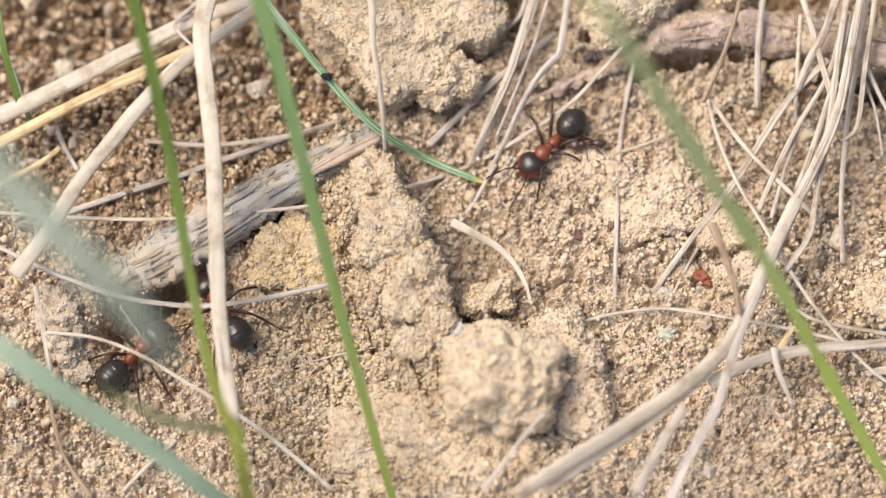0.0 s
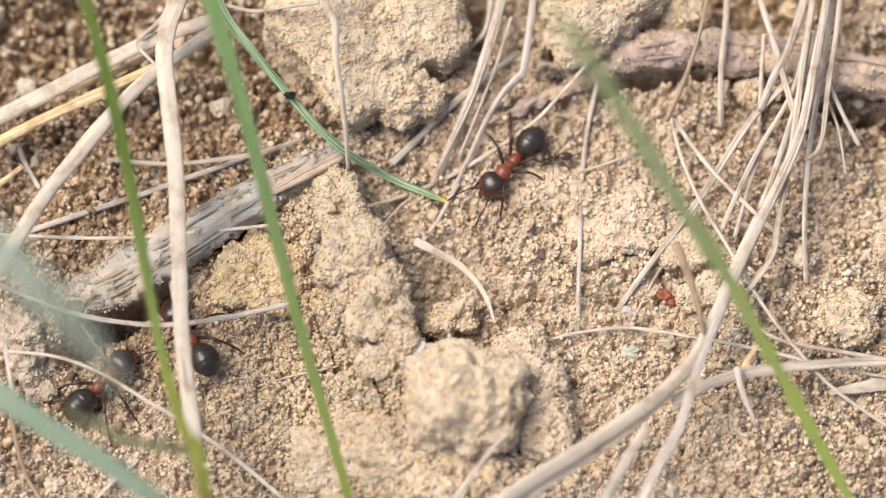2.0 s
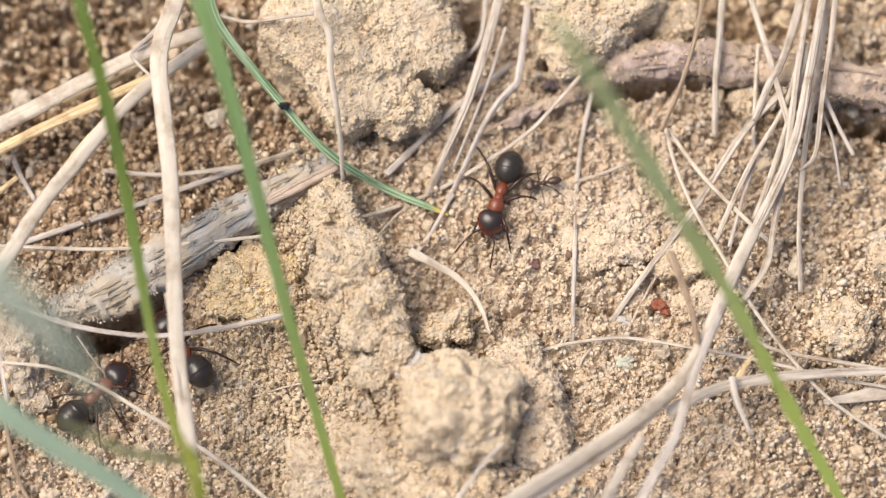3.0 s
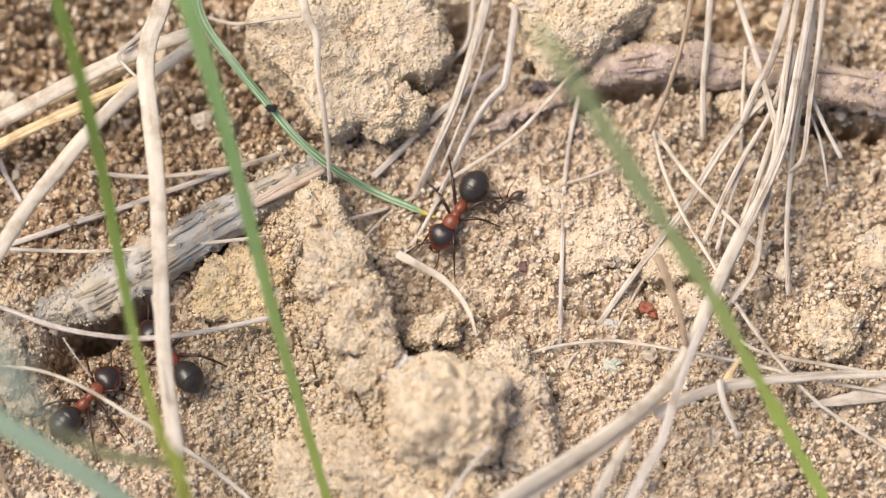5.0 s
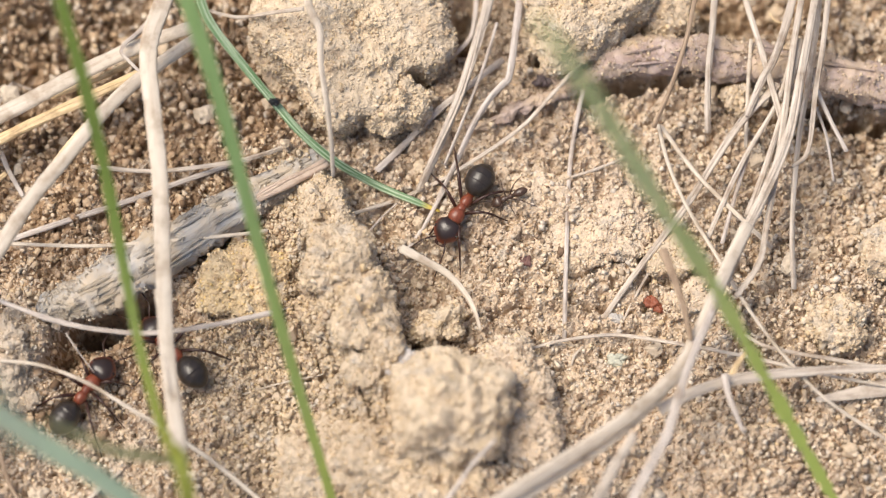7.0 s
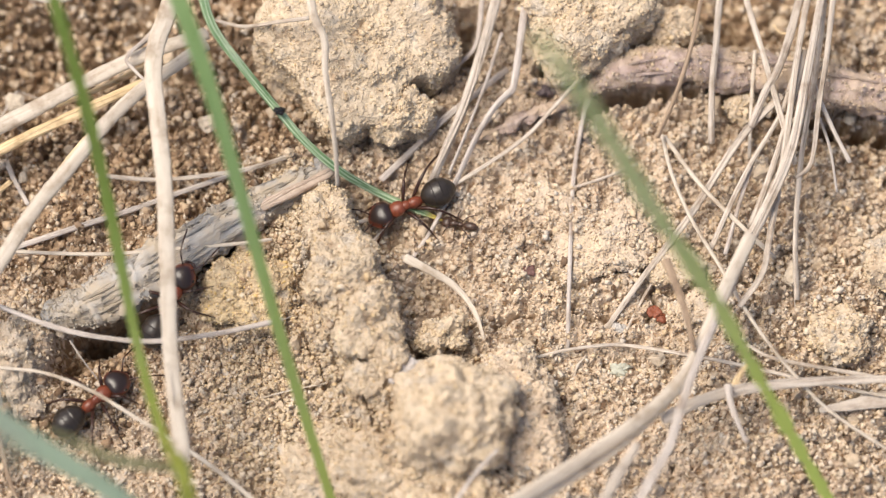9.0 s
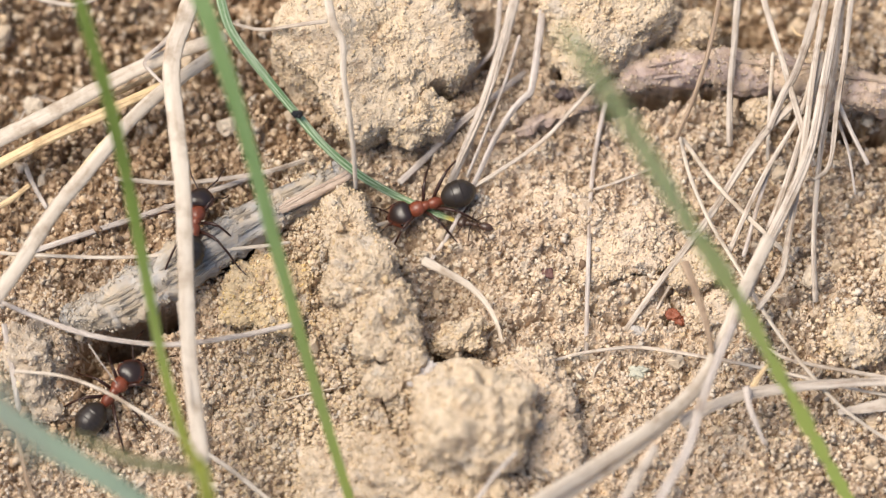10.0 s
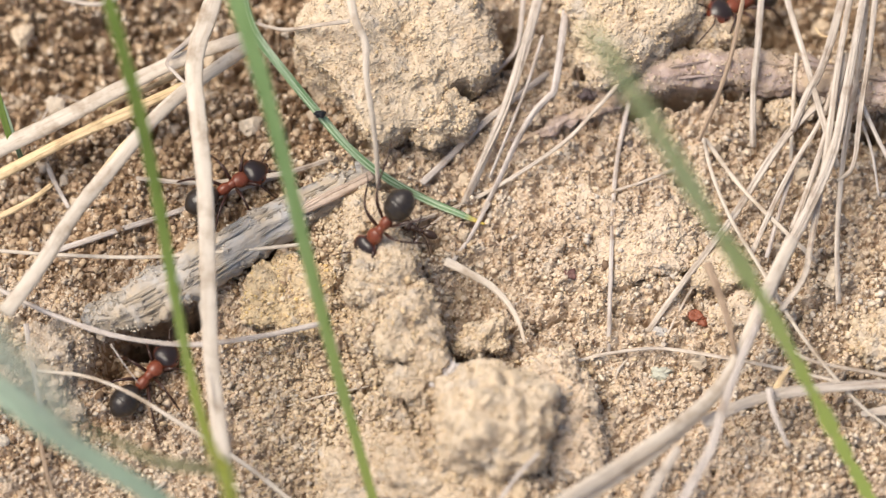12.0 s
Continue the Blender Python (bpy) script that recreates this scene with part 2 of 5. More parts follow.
def spline(pts, n):
    """Catmull-Rom through pts, n samples."""
    p = np.array(pts, dtype=float)
    p = np.vstack([2 * p[0] - p[1], p, 2 * p[-1] - p[-2]])
    seg = len(p) - 3
    out = []
    for s in np.linspace(0, seg - 1e-6, n):
        i = int(s)
        t = s - i
        a, b, c, d = p[i:i + 4]
        out.append(0.5 * (2 * b + (c - a) * t + (2 * a - 5 * b + 4 * c - d) * t * t + (3 * b - a - 3 * c + d) * t ** 3))
    return np.array(out)


def sweep(pts, radii, flat=1.0, sides=10, samples=24, groove=0.0, lobes=3, wobble=0.0, twist=0.0, seed=0, keel=0.0):
    """A tapered tube along a spline. radii: half widths along it (mm); flat: thickness over width; groove: ribs."""
    rnd = np.random.RandomState(seed)
    c = spline(pts, samples)
    length = np.concatenate([[0], np.cumsum(np.linalg.norm(np.diff(c, axis=0), axis=1))])
    rad = np.interp(np.linspace(0, 1, samples), np.linspace(0, 1, len(radii)), radii)
    tan = np.gradient(c, axis=0)
    tan /= np.linalg.norm(tan, axis=1)[:, None] + 1e-9
    ref = np.array([0.05, -0.25, 1.0])
    verts, uvs = [], []
    for i in range(samples):
        side = np.cross(tan[i], ref)
        side /= np.linalg.norm(side) + 1e-9
        nor = np.cross(side, tan[i])
        tw = twist * i / samples
        s2 = side * math.cos(tw) + nor * math.sin(tw)
        n2 = -side * math.sin(tw) + nor * math.cos(tw)
        wob = 1 + wobble * rnd.uniform(-1, 1)
        for k in range(sides + 1):
            a = 2 * math.pi * k / sides
            g = 1 - groove * (0.5 + 0.5 * math.cos(a * lobes))
            lift = -keel * rad[i] * abs(math.cos(a))
            verts.append(c[i] + s2 * (rad[i] * wob * g * math.cos(a)) + n2 * (rad[i] * wob * g * flat * math.sin(a) - lift))
            uvs.append((k / sides, length[i]))
    ring = sides + 1
    faces = [(i * ring + k, i * ring + k + 1, (i + 1) * ring + k + 1, (i + 1) * ring + k) for i in range(samples - 1) for k in range(sides)]
    for i, sgn in ((0, -1), (samples - 1, 1)):
        verts.append(c[i] + tan[i] * sgn * rad[i] * 0.25)
        uvs.append((0.5, length[i]))
        tip = len(verts) - 1
        for k in range(sides):
            f = (i * ring + k, i * ring + k + 1, tip)
            faces.append(f if sgn > 0 else f[::-1])
    return np.array(verts), faces, np.array(uvs)


def part(name, data, mat, parent, at=None, label=""):
    """Link swept or lathed geometry as one mesh object under a thing."""
    verts, faces, uvs = data
    ob = new(name, mesh_of(name, verts, faces, mat, uvs))
    ob.parent = parent
    if at is not None:
        ob.matrix_basis = at
    if label:
        tagged(ob, label=label)
    return ob


def blob(rx, ry, rz, nu=20, nv=14, shape=None):
    """A closed ball of three half axes, its long axis x; shape(p) bends unit points."""
    verts, faces, uvs = [], [], []
    for i in range(nv + 1):
        th = math.pi * i / nv
        for k in range(nu):
            ph = 2 * math.pi * k / nu
            p = np.array([math.cos(th), math.sin(th) * math.cos(ph), math.sin(th) * math.sin(ph)])
            if shape:
                p = shape(p)
            verts.append(p * (rx, ry, rz))
            uvs.append((k / nu, i / nv))
    for i in range(nv):
        for k in range(nu):
            k2 = (k + 1) % nu
            faces.append((i * nu + k, (i + 1) * nu + k, (i + 1) * nu + k2, i * nu + k2))
    return np.array(verts), faces, np.array(uvs)


# -- terrain: heights of the bare soil in mm
def lattice(i, j, s):
    h = np.sin(i * 127.1 + j * 311.7 + s * 74.7) * 43758.5453
    return h - np.floor(h)


def value_noise(x, y, s):
    i, j = np.floor(x), np.floor(y)
    u, v = x - i, y - j
    u, v = u * u * (3 - 2 * u), v * v * (3 - 2 * v)
    a = lattice(i, j, s) * (1 - u) + lattice(i + 1, j, s) * u
    b = lattice(i, j + 1, s) * (1 - u) + lattice(i + 1, j + 1, s) * u
    return (a * (1 - v) + b * v) * 2 - 1


def crumbs(x, y, cell, s):
    """Angular crumbs packed side by side, each of its own height and tilt (0 to about 1), with gaps between."""
    x, y = x / cell, y / cell
    x, y = x + 0.20 * value_noise(x * 2.3, y * 2.3, s + 5) + 0.09 * value_noise(x * 5.9, y * 5.9, s + 8), y + 0.20 * value_noise(x * 2.3, y * 2.3, s + 6) + 0.09 * value_noise(x * 5.9, y * 5.9, s + 9)
    i, j = np.floor(x), np.floor(y)
    best, second = np.full(np.shape(x), 9.0), np.full(np.shape(x), 9.0)
    tall = np.zeros(np.shape(x))
    for a in (-1, 0, 1):
        for b in (-1, 0, 1):
            px, py = i + a + lattice(i + a, j + b, s), j + b + lattice(i + a, j + b, s + 1)
            d = np.hypot(px - x, py - y)
            pick = d < best
            second = np.where(pick, best, np.minimum(second, d))
            lean = (lattice(i + a, j + b, s + 3) - 0.5) * (x - px) + (lattice(i + a, j + b, s + 4) - 0.5) * (y - py)
            tall = np.where(pick, 0.2 + 0.7 * lattice(i + a, j + b, s + 2) + 0.95 * lean, tall)
            best = np.where(pick, d, best)
    gap = np.clip((second - best) / 0.30, 0, 1)
    return np.clip(tall, 0, 1.1) * gap * (2 - gap) * np.clip(1.25 - best * 0.6, 0, 1)


def coarseness(x, y):
    c = 0.38 + 1.25 * np.clip((y - 6) / 8, 0, 1) * np.clip((-6 - x) / 9, 0, 1) + 0.55 * np.clip((x - 20) / 9, 0, 1)
    c = c + 0.35 * np.clip((y - 9) / 6, 0, 1) + 0.28 * value_noise(x / 6.5, y / 6.5, 41)
    c = c - 0.3 * np.exp(-((x - 14) / 7) ** 4 - ((y - 1) / 5) ** 4)
    return np.clip(c, 0.06, 1.6) * np.clip((110 - np.hypot(x, y)) / 50, 0, 1)


def swell(x, y, cx, cy, rx, ry, turn, height, power=2.0):
    a = math.radians(turn)
    u = ((x - cx) * math.cos(a) + (y - cy) * math.sin(a)) / rx
    v = (-(x - cx) * math.sin(a) + (y - cy) * math.cos(a)) / ry
    return height * np.exp(-(u * u + v * v) ** (power / 2))


RIDGE = [(-9.48, 6.41, 2), (-8.12, 1.86, 3.6), (-6.04, -2.2, 5.4), (-4.14, -6.3, 6), (-2.97, -9.95, 5.2), (-2.28, -13.89, 3.8)]


def ridge(x, y):
    """A crumbling bank: gentle on its west side, steep on its east side."""
    wx = x + 0.7 * value_noise(x / 2.3, y / 2.3, 31) + 0.3 * value_noise(x / 0.8, y / 0.8, 32)
    best = np.full(np.shape(x), 1e9)
    out = np.zeros(np.shape(x))
    for (ax, ay, az), (bx, by, bz) in zip(RIDGE[:-1], RIDGE[1:]):
        dx, dy = bx - ax, by - ay
        ll = dx * dx + dy * dy
        t = np.clip(((wx - ax) * dx + (y - ay) * dy) / ll, 0, 1)
        px, py = wx - ax - t * dx, y - ay - t * dy
        d = np.hypot(px, py)
        east = (dx * py - dy * px) > 0
        top = az + t * (bz - az)
        prof = np.where(east, np.exp(-(d / 1.5) ** 3), np.exp(-(d / 5.4) ** 2.6))
        pick = d < best
        out = np.where(pick, top * prof, out)
        best = np.where(pick, d, best)
    return out


CRACKS = [[9.53, -1.37, 12.37, -2.02, 14.99, -0.87, 17.39, 0.72], [11.64, -3.51, 13.76, -4.75, 15.18, -4.35],
          [5.02, -5.53, 6.69, -4.44, 8.35, -4.34], [-3.92, -16.29, -6.77, -10.17, -8.65, -10.9, -10.54, -6.54], [17.38, 0.22, 18.59, -1.95, 18.06, -4.93]]


def cracks(x, y):
    """Fine drying cracks: how deep they cut."""
    wx = x + 0.35 * value_noise(x / 0.8, y / 0.8, 101)
    wy = y + 0.35 * value_noise(x / 0.8, y / 0.8, 102)
    out = np.zeros(np.shape(x))
    for flat in CRACKS:
        p = list(zip(flat[0::2], flat[1::2]))
        for (ax, ay), (bx, by) in zip(p[:-1], p[1:]):
            dx, dy = bx - ax, by - ay
            t = np.clip(((wx - ax) * dx + (wy - ay) * dy) / (dx * dx + dy * dy), 0, 1)
            out = np.maximum(out, np.exp(-(np.hypot(wx - ax - t * dx, wy - ay - t * dy) / 0.2) ** 2))
    return out


def terrain(x, y):
    x, y = np.asarray(x, dtype=float), np.asarray(y, dtype=float)
    near = np.clip((95 - np.hypot(x, y)) / 40, 0, 1)
    z = 0.55 * value_noise(x / 9.0, y / 9.0, 1) + 0.34 * value_noise(x / 3.4, y / 3.4, 2)
    z = z + 0.22 * value_noise(x / 1.3, y / 1.3, 3) + 0.11 * value_noise(x / 0.55, y / 0.55, 4) + 0.07 * value_noise(x / 0.31, y / 0.31, 7)
    z = z - 1.6 * np.maximum(0, value_noise(x / 1.1, y / 1.1, 91) - 0.42) - 1.5 * np.maximum(0, value_noise(x / 0.55, y / 0.55, 92) - 0.42)
    z = z * near
    c = coarseness(x, y)
    z = z + c * (1.5 * crumbs(x + 0.4 * value_noise(x, y, 51), y, 2.7, 61) + 1.0 * crumbs(x, y, 1.35, 71) - 0.95)
    z = z + 0.55 * (0.7 + 0.5 * value_noise(x / 4.2, y / 4.2, 96)) * (crumbs(x, y, 1.25, 98) - 0.5) * near
    z = z + (0.34 + 0.30 * np.clip(c, 0, 1)) * crumbs(x, y, 0.85, 81) * (c > 0)
    z = z + 0.36 * crumbs(x, y, 0.46, 85) * near
    far = np.maximum(np.hypot(x, y) - 60, 0)
    z = z + np.minimum(far * 0.05, 12) * value_noise(x / 160, y / 160, 5) + np.minimum(far * 0.02, 300) * value_noise(x / 9000, y / 9000, 6)
    z = z + ridge(x, y) - 1.3 * cracks(x, y)
    z = z + swell(x, y, -0.6, -2.9, 2.7, 3.6, -15, -2.4, 3)
    z = z + swell(x, y, -3.72, 2.16, 1.5, 2.0, 10, -1.6, 3)
    z = z + swell(x, y, -5.95, 8.63, 2.6, 1.8, 0, 1.2, 2.5)
    z = z + swell(x, y, 12.69, 2.06, 7.5, 5.0, 0, 1.3, 4)
    z = z + swell(x, y, -15.82, -2.77, 3.0, 3.2, 10, 2.0, 3)
    z = z + swell(x, y, -26.02, -4.93, 3.6, 1.5, 20, -8.0, 5)
    z = z + swell(x, y, -28.4, -7.1, 2.9, 1.7, 15, -4.0, 4)
    z = z + swell(x, y, -30.64, -9.28, 1.5, 1.3, 40, -4.0, 3)
    z = z + swell(x, y, -0.77, 16.21, 1.5, 1.2, 0, -3.5, 3)
    for cx, cy, rx, ry in ((13.7, 14.15, 0.8, 0.55), (15.5, 14.98, 1.2, 0.75), (17.68, 15.28, 1.1, 0.8), (19.71, 15.49, 0.9, 0.6), (22.02, 15.28, 0.7, 0.45),
                           (32.09, 12.92, 0.9, 0.5), (34.11, 12.51, 1.2, 0.7), (36.31, 12.2, 1.1, 0.75), (38.57, 11.95, 1.0, 0.6),
                           (-17.58, 0.45, 1.2, 0.6), (-22.98, -3.34, 1.0, 0.6)):
        z = z + swell(x, y, cx, cy, rx, ry, 25, -9.0, 5)
    z = z + swell(x, y, 10.94, 17.76, 1.8, 0.8, 20, -6.0, 4)
    z = z + swell(x, y, 23.2, 20.8, 2.6, 2.0, 10, -4.5, 3)
    z = z + swell(x, y, 1.67, -22.05, 8.0, 6.0, 0, 3.4, 3)
    z = z + swell(x, y, -33.28, -7.9, 2.6, 2.6, 0, 1.0, 3)
    z = z + swell(x, y, 33.02, -3.94, 5.0, 4.0, 0, 0.9, 3)
    z = z + swell(x, y, -32.19, 19.42, 17.0, 8.0, 0, -3.6, 3)
    z = z + swell(x, y, 26.07, 23.06, 10.0, 4.0, 0, -3.8, 3)
    z = z + swell(x, y, 35.72, 6.09, 5.5, 8.0, 0, -2.0, 3)
    z = z + swell(x, y, 3.01, 20.46, 1.3, 2.4, 0, -6.0, 4)
    return z


def humus_and_shade(x, y):
    """Share of dark brown among the grains, 0 to 1. Humus is thick in one corner under the dead stems; the other
    patches also paint in shade.
    """
    share = np.clip((y + 3.0 + 2.5 * value_noise(x / 4, y / 4, 19)) / 5, 0, 1) * np.clip((-9 - x + 3 * value_noise(x / 5, y / 5, 18)) / 6, 0, 1)
    # These swells put shade into the soil colour: root hollows, behind the far clod.
    return np.clip(share + swell(x, y, -27.5, -7.0, 4.2, 2.4, 15, 1.0, 4) + 0.7 * swell(x, y, -36, -15, 5, 5, 0, 1.0, 4)
                   + 0.6 * swell(x, y, -27.5, -11, 6, 3.5, 20, 1.0, 4) + swell(x, y, 27, 22.5, 9, 4.5, -5, 1.0, 4) + 0.75 * swell(x, y, 34, 11.5, 7, 3.0, -12, 1.0, 4), 0, 1)
# -- end terrain


# ---- ground ----
def axis(lo, hi, step):
    mid = list(np.arange(lo, hi, step))
    out, g, w = [], step, 0.0
    while w < 60000:
        g *= 1.28
        w += g
        out.append(w)
    return np.array([lo - o for o in out[::-1]] + mid + [hi + o for o in out])


def build_ground():
    xs, ys = axis(-42, 42, 0.165), axis(-26, 30, 0.165)
    gx, gy = np.meshgrid(xs, ys)
    gz = terrain(gx, gy)
    nx, ny = len(xs), len(ys)
    verts = np.stack([gx, gy, gz], -1).reshape(-1, 3)
    i = np.arange(ny - 1)[:, None] * nx + np.arange(nx - 1)[None]
    quads = np.stack([i, i + 1, i + nx + 1, i + nx], -1).reshape(-1, 4)
    me = bpy.data.meshes.new("ground")
    me.vertices.add(len(verts))
    me.vertices.foreach_set("co", (verts * MM).ravel())
    me.loops.add(quads.size)
    me.loops.foreach_set("vertex_index", quads.ravel().astype(np.int32))
    me.polygons.add(len(quads))
    me.polygons.foreach_set("loop_start", np.arange(0, quads.size, 4, dtype=np.int32))
    me.polygons.foreach_set("use_smooth", np.zeros(len(quads), dtype=bool))
    me.materials.append(SOIL)
    me.materials.append(HUMUS_SHADE_SOIL)
    mid = verts[quads].mean(axis=1)
    dark = np.random.RandomState(21).uniform(0.15, 0.85, len(quads)) < humus_and_shade(mid[:, 0], mid[:, 1])
    me.polygons.foreach_set("material_index", dark.astype(np.int32))
    me.update()
    me.validate()
    tagged(new("ground", me), "tan sandy soil with crumbs and hollows", "ground", kind="structure")


build_ground()

BOX_V = np.array([(x, y, z) for x in (-0.66, 0.66) for y in (-0.66, 0.66) for z in (-0.66, 0.66)])
BOX_F = np.array([(0, 1, 3), (0, 3, 2), (4, 6, 7), (4, 7, 5), (0, 4, 5), (0, 5, 1), (2, 3, 7), (2, 7, 6), (0, 2, 6), (0, 6, 4), (1, 5, 7), (1, 7, 3)])


def grain_mesh(name, centres, sizes, seed, mat=None):
    """Many small angular grains in one mesh."""
    rnd = np.random.RandomState(seed)
    v, f = BOX_V, BOX_F
    n = len(centres)
    q = rnd.normal(size=(n, 4))
    q /= np.linalg.norm(q, axis=1)[:, None]
    w, x, y, z = q.T
    rot = np.stack([np.stack([1 - 2 * (y * y + z * z), 2 * (x * y - z * w), 2 * (x * z + y * w)], -1),
                    np.stack([2 * (x * y + z * w), 1 - 2 * (x * x + z * z), 2 * (y * z - x * w)], -1),
                    np.stack([2 * (x * z - y * w), 2 * (y * z + x * w), 1 - 2 * (x * x + y * y)], -1)], 1)
    loc = v[None] * (1 + rnd.uniform(-0.42, 0.42, (n, len(v), 3))) * rnd.uniform(0.6, 1.3, (n, 1, 3))
    pts = np.einsum("nij,nkj->nki", rot, loc) * sizes[:, None, None] + centres[:, None]
    faces = (f[None] + (np.arange(n) * len(v))[:, None, None]).reshape(-1, 3)
    me = bpy.data.meshes.new(name)
    pts = pts.reshape(-1, 3) * MM
    me.vertices.add(len(pts))
    me.vertices.foreach_set("co", pts.ravel())
    me.loops.add(faces.size)
    me.loops.foreach_set("vertex_index", faces.ravel().astype(np.int32))
    me.polygons.add(len(faces))
    me.polygons.foreach_set("loop_start", np.arange(0, faces.size, 3, dtype=np.int32))
    me.materials.append(mat or GRAIN)
    me.update()
    return me


def build_grains():
    rnd = np.random.RandomState(11)
    n = 80000
    x, y = rnd.uniform(-42, 42, n), rnd.uniform(-27, 33, n)
    keep = rnd.uniform(0, 1, n) > 0.85 * humus_and_shade(x, y)
    x, y = x[keep], y[keep]
    n = len(x)
    size = np.exp(rnd.normal(math.log(0.125), 0.46, n))
    coarse = 0.9 + 0.3 * np.clip((x - 18) / 16, 0, 1) + 0.75 * np.clip((y - 9) / 10, 0, 1) * np.clip((-8 - x) / 12, 0, 1)
    coarse += 0.3 * np.clip((y - 12) / 8, 0, 1)
    coarse *= 1 + 0.25 * value_noise(x / 5, y / 5, 9)
    size = np.clip(size * coarse, 0.06, 0.30)
    proud = np.where(rnd.uniform(0, 1, n) < 0.62, rnd.uniform(-0.45, 0.4, n), rnd.uniform(0.2, 1.0, n))
    z = terrain(x, y) + size * proud
    me = grain_mesh("sand_grains", np.stack([x, y, z], -1), size, 12)
    tagged(new("sand_grains", me), "loose tan and ochre sand grains on the soil", "sand", kind="stuff")

    n = 62000
    x, y = rnd.uniform(-22, 4, n), rnd.uniform(-26, 9, n)
    pale = np.clip(ridge(x, y) / 1.6, 0, 1) + swell(x, y, -9.5, -16, 8, 9, 0, 1.0, 3) + 0.9 * swell(x, y, -13.5, -8, 5, 6, 0, 1.0, 3)
    keep = rnd.uniform(0, 1, n) < pale
    x, y = x[keep], y[keep]
    size = np.clip(np.exp(rnd.normal(math.log(0.10), 0.45, len(x))), 0.05, 0.26)
    me = grain_mesh("crust_grains", np.stack([x, y, terrain(x, y) + size * rnd.uniform(-0.2, 0.7, len(x))], -1), size, 14, CAKED)
    tagged(new("crust_grains", me), "pale caked sand grains on a soil bank", "sand", kind="stuff")

    # Away from the humus corner these crumbs also darken shaded hollows by colour.
    n = 30000
    x, y = rnd.uniform(-44, 44, n), rnd.uniform(-18, 31, n)
    keep = rnd.uniform(0, 1, n) < humus_and_shade(x, y)
    x, y = x[keep], y[keep]
    size = np.clip(np.exp(rnd.normal(math.log(0.17), 0.55, len(x))), 0.06, 0.42)
    me = grain_mesh("humus_and_shade_crumbs", np.stack([x, y, terrain(x, y) + size * rnd.uniform(-0.3, 0.6, len(x))], -1), size, 13, HUMUS_SHADE)
    tagged(new("humus_and_shade_crumbs", me), "coarse dark brown crumbs on the soil, humus and painted shade", "soil", kind="stuff")


build_grains()


# ---- clods ----
def clod(name, label, centre, half, seed, turn=0, tilt=0, rough=0.2, detail=6, blocky=2.6, grains=1500, grain=0.17, mat=None, pits=(), knob=0.35, knob_size=1.7, grit=1.0):
    rnd = np.random.RandomState(seed)
    bm = bmesh.new()
    bmesh.ops.create_icosphere(bm, subdivisions=detail, radius=1)
    off = Vector(rnd.uniform(-50, 50, 3))
    hx, hy, hz = half
    mean = (hx * hy * hz) ** (1 / 3)
    for v in bm.verts:
        p = v.co.normalized()
        k = (abs(p.x) ** blocky + abs(p.y) ** blocky + abs(p.z) ** blocky) ** (-1 / blocky)
        q = Vector((p.x * hx, p.y * hy, p.z * hz))
        d = rough * noise.fractal(q * (1.1 / mean) + off, 1.0, 2.0, 3) * 1.2
        bent = q + noise.noise_vector(q * 0.9 + off) * 0.55
        e = 0.30 * noise.fractal(q * 0.8 + off, 0.8, 2.1, 5) + grit * (0.13 * (0.5 - noise.voronoi(q * 1.9 + off)[0][0]) + 0.07 * noise.noise(q * 6.5 + off))
        e += knob * 1.3 * (0.45 - noise.voronoi(bent * (1 / knob_size) + off)[0][0])
        e -= 0.9 * max(0.0, noise.noise(q * 0.75 - off) - 0.28)
        v.co = q * k * (1 + d) + p * e * min(1.0, mean / 2.5)
        for px, py, pr, depth in pits:
            away = math.hypot(v.co.x - px, v.co.y - py) / pr
            if away < 1 and v.co.z > -hz * 0.5:
                v.co.z -= depth * (1 - away ** 3)
    me = bpy.data.meshes.new(name)
    bm.normal_update()
    co = np.array([v.co[:] for v in bm.verts])
    no = np.array([v.normal[:] for v in bm.verts])
    for v in bm.verts:
        v.co *= MM
    bm.to_mesh(me)
    bm.free()
    me.polygons.foreach_set("use_smooth", [not grains] * len(me.polygons))
    me.materials.append(mat or CLOD)
    ob = new(name, me)
    ob.matrix_basis = pose(centre[0] * MM, centre[1] * MM, centre[2] * MM, tilt, 0, turn)
    tagged(ob, label, "soil clod")
    if grains:
        pick = rnd.randint(0, len(co), int(grains * 1.5))
        pick = pick[no[pick][:, 2] > -0.45]
        size = np.clip(np.exp(rnd.normal(math.log(grain * 0.58), 0.45, len(pick))), 0.05, 0.4)
        at = co[pick] + no[pick] * (size * rnd.uniform(-0.55, 0.45, len(pick)))[:, None]
        g = new("crumb", grain_mesh("crumb", at, size, seed + 1, OCHREG if mat is OCHRE else GRAIN if mat else CAKED))
        g.parent = ob
        tagged(g, label="fine sand grains caked on the clod", kind="stuff")
    return ob


clod("soil_clod", "large pale dried soil clod with a rough crust", (-6.36, 18.98, 2.2), (7.4, 6.8, 4.2), 3, 43, 8, 0.17, 7, 4.2, 8500, 0.14, pits=[(0.77, -6.82, 1.15, 4.5)], knob=0.55, knob_size=2.6)
clod("soil_clod", "crusty lump at the foot of a large pale clod", (-2.9, 12.6, 2.2), (2.7, 2.3, 2.5), 61, 20, 0, 0.22, 6, 2.8, 2200, 0.13, knob=0.5, knob_size=1.5)
clod("soil_clod", "pale soil clod beside a dark root", (13.08, 21.67, 2.2), (5.2, 4.4, 3.8), 5, 35, 6, 0.22, 7, 3.6, 4200, 0.16, knob=0.6, knob_size=2.2)
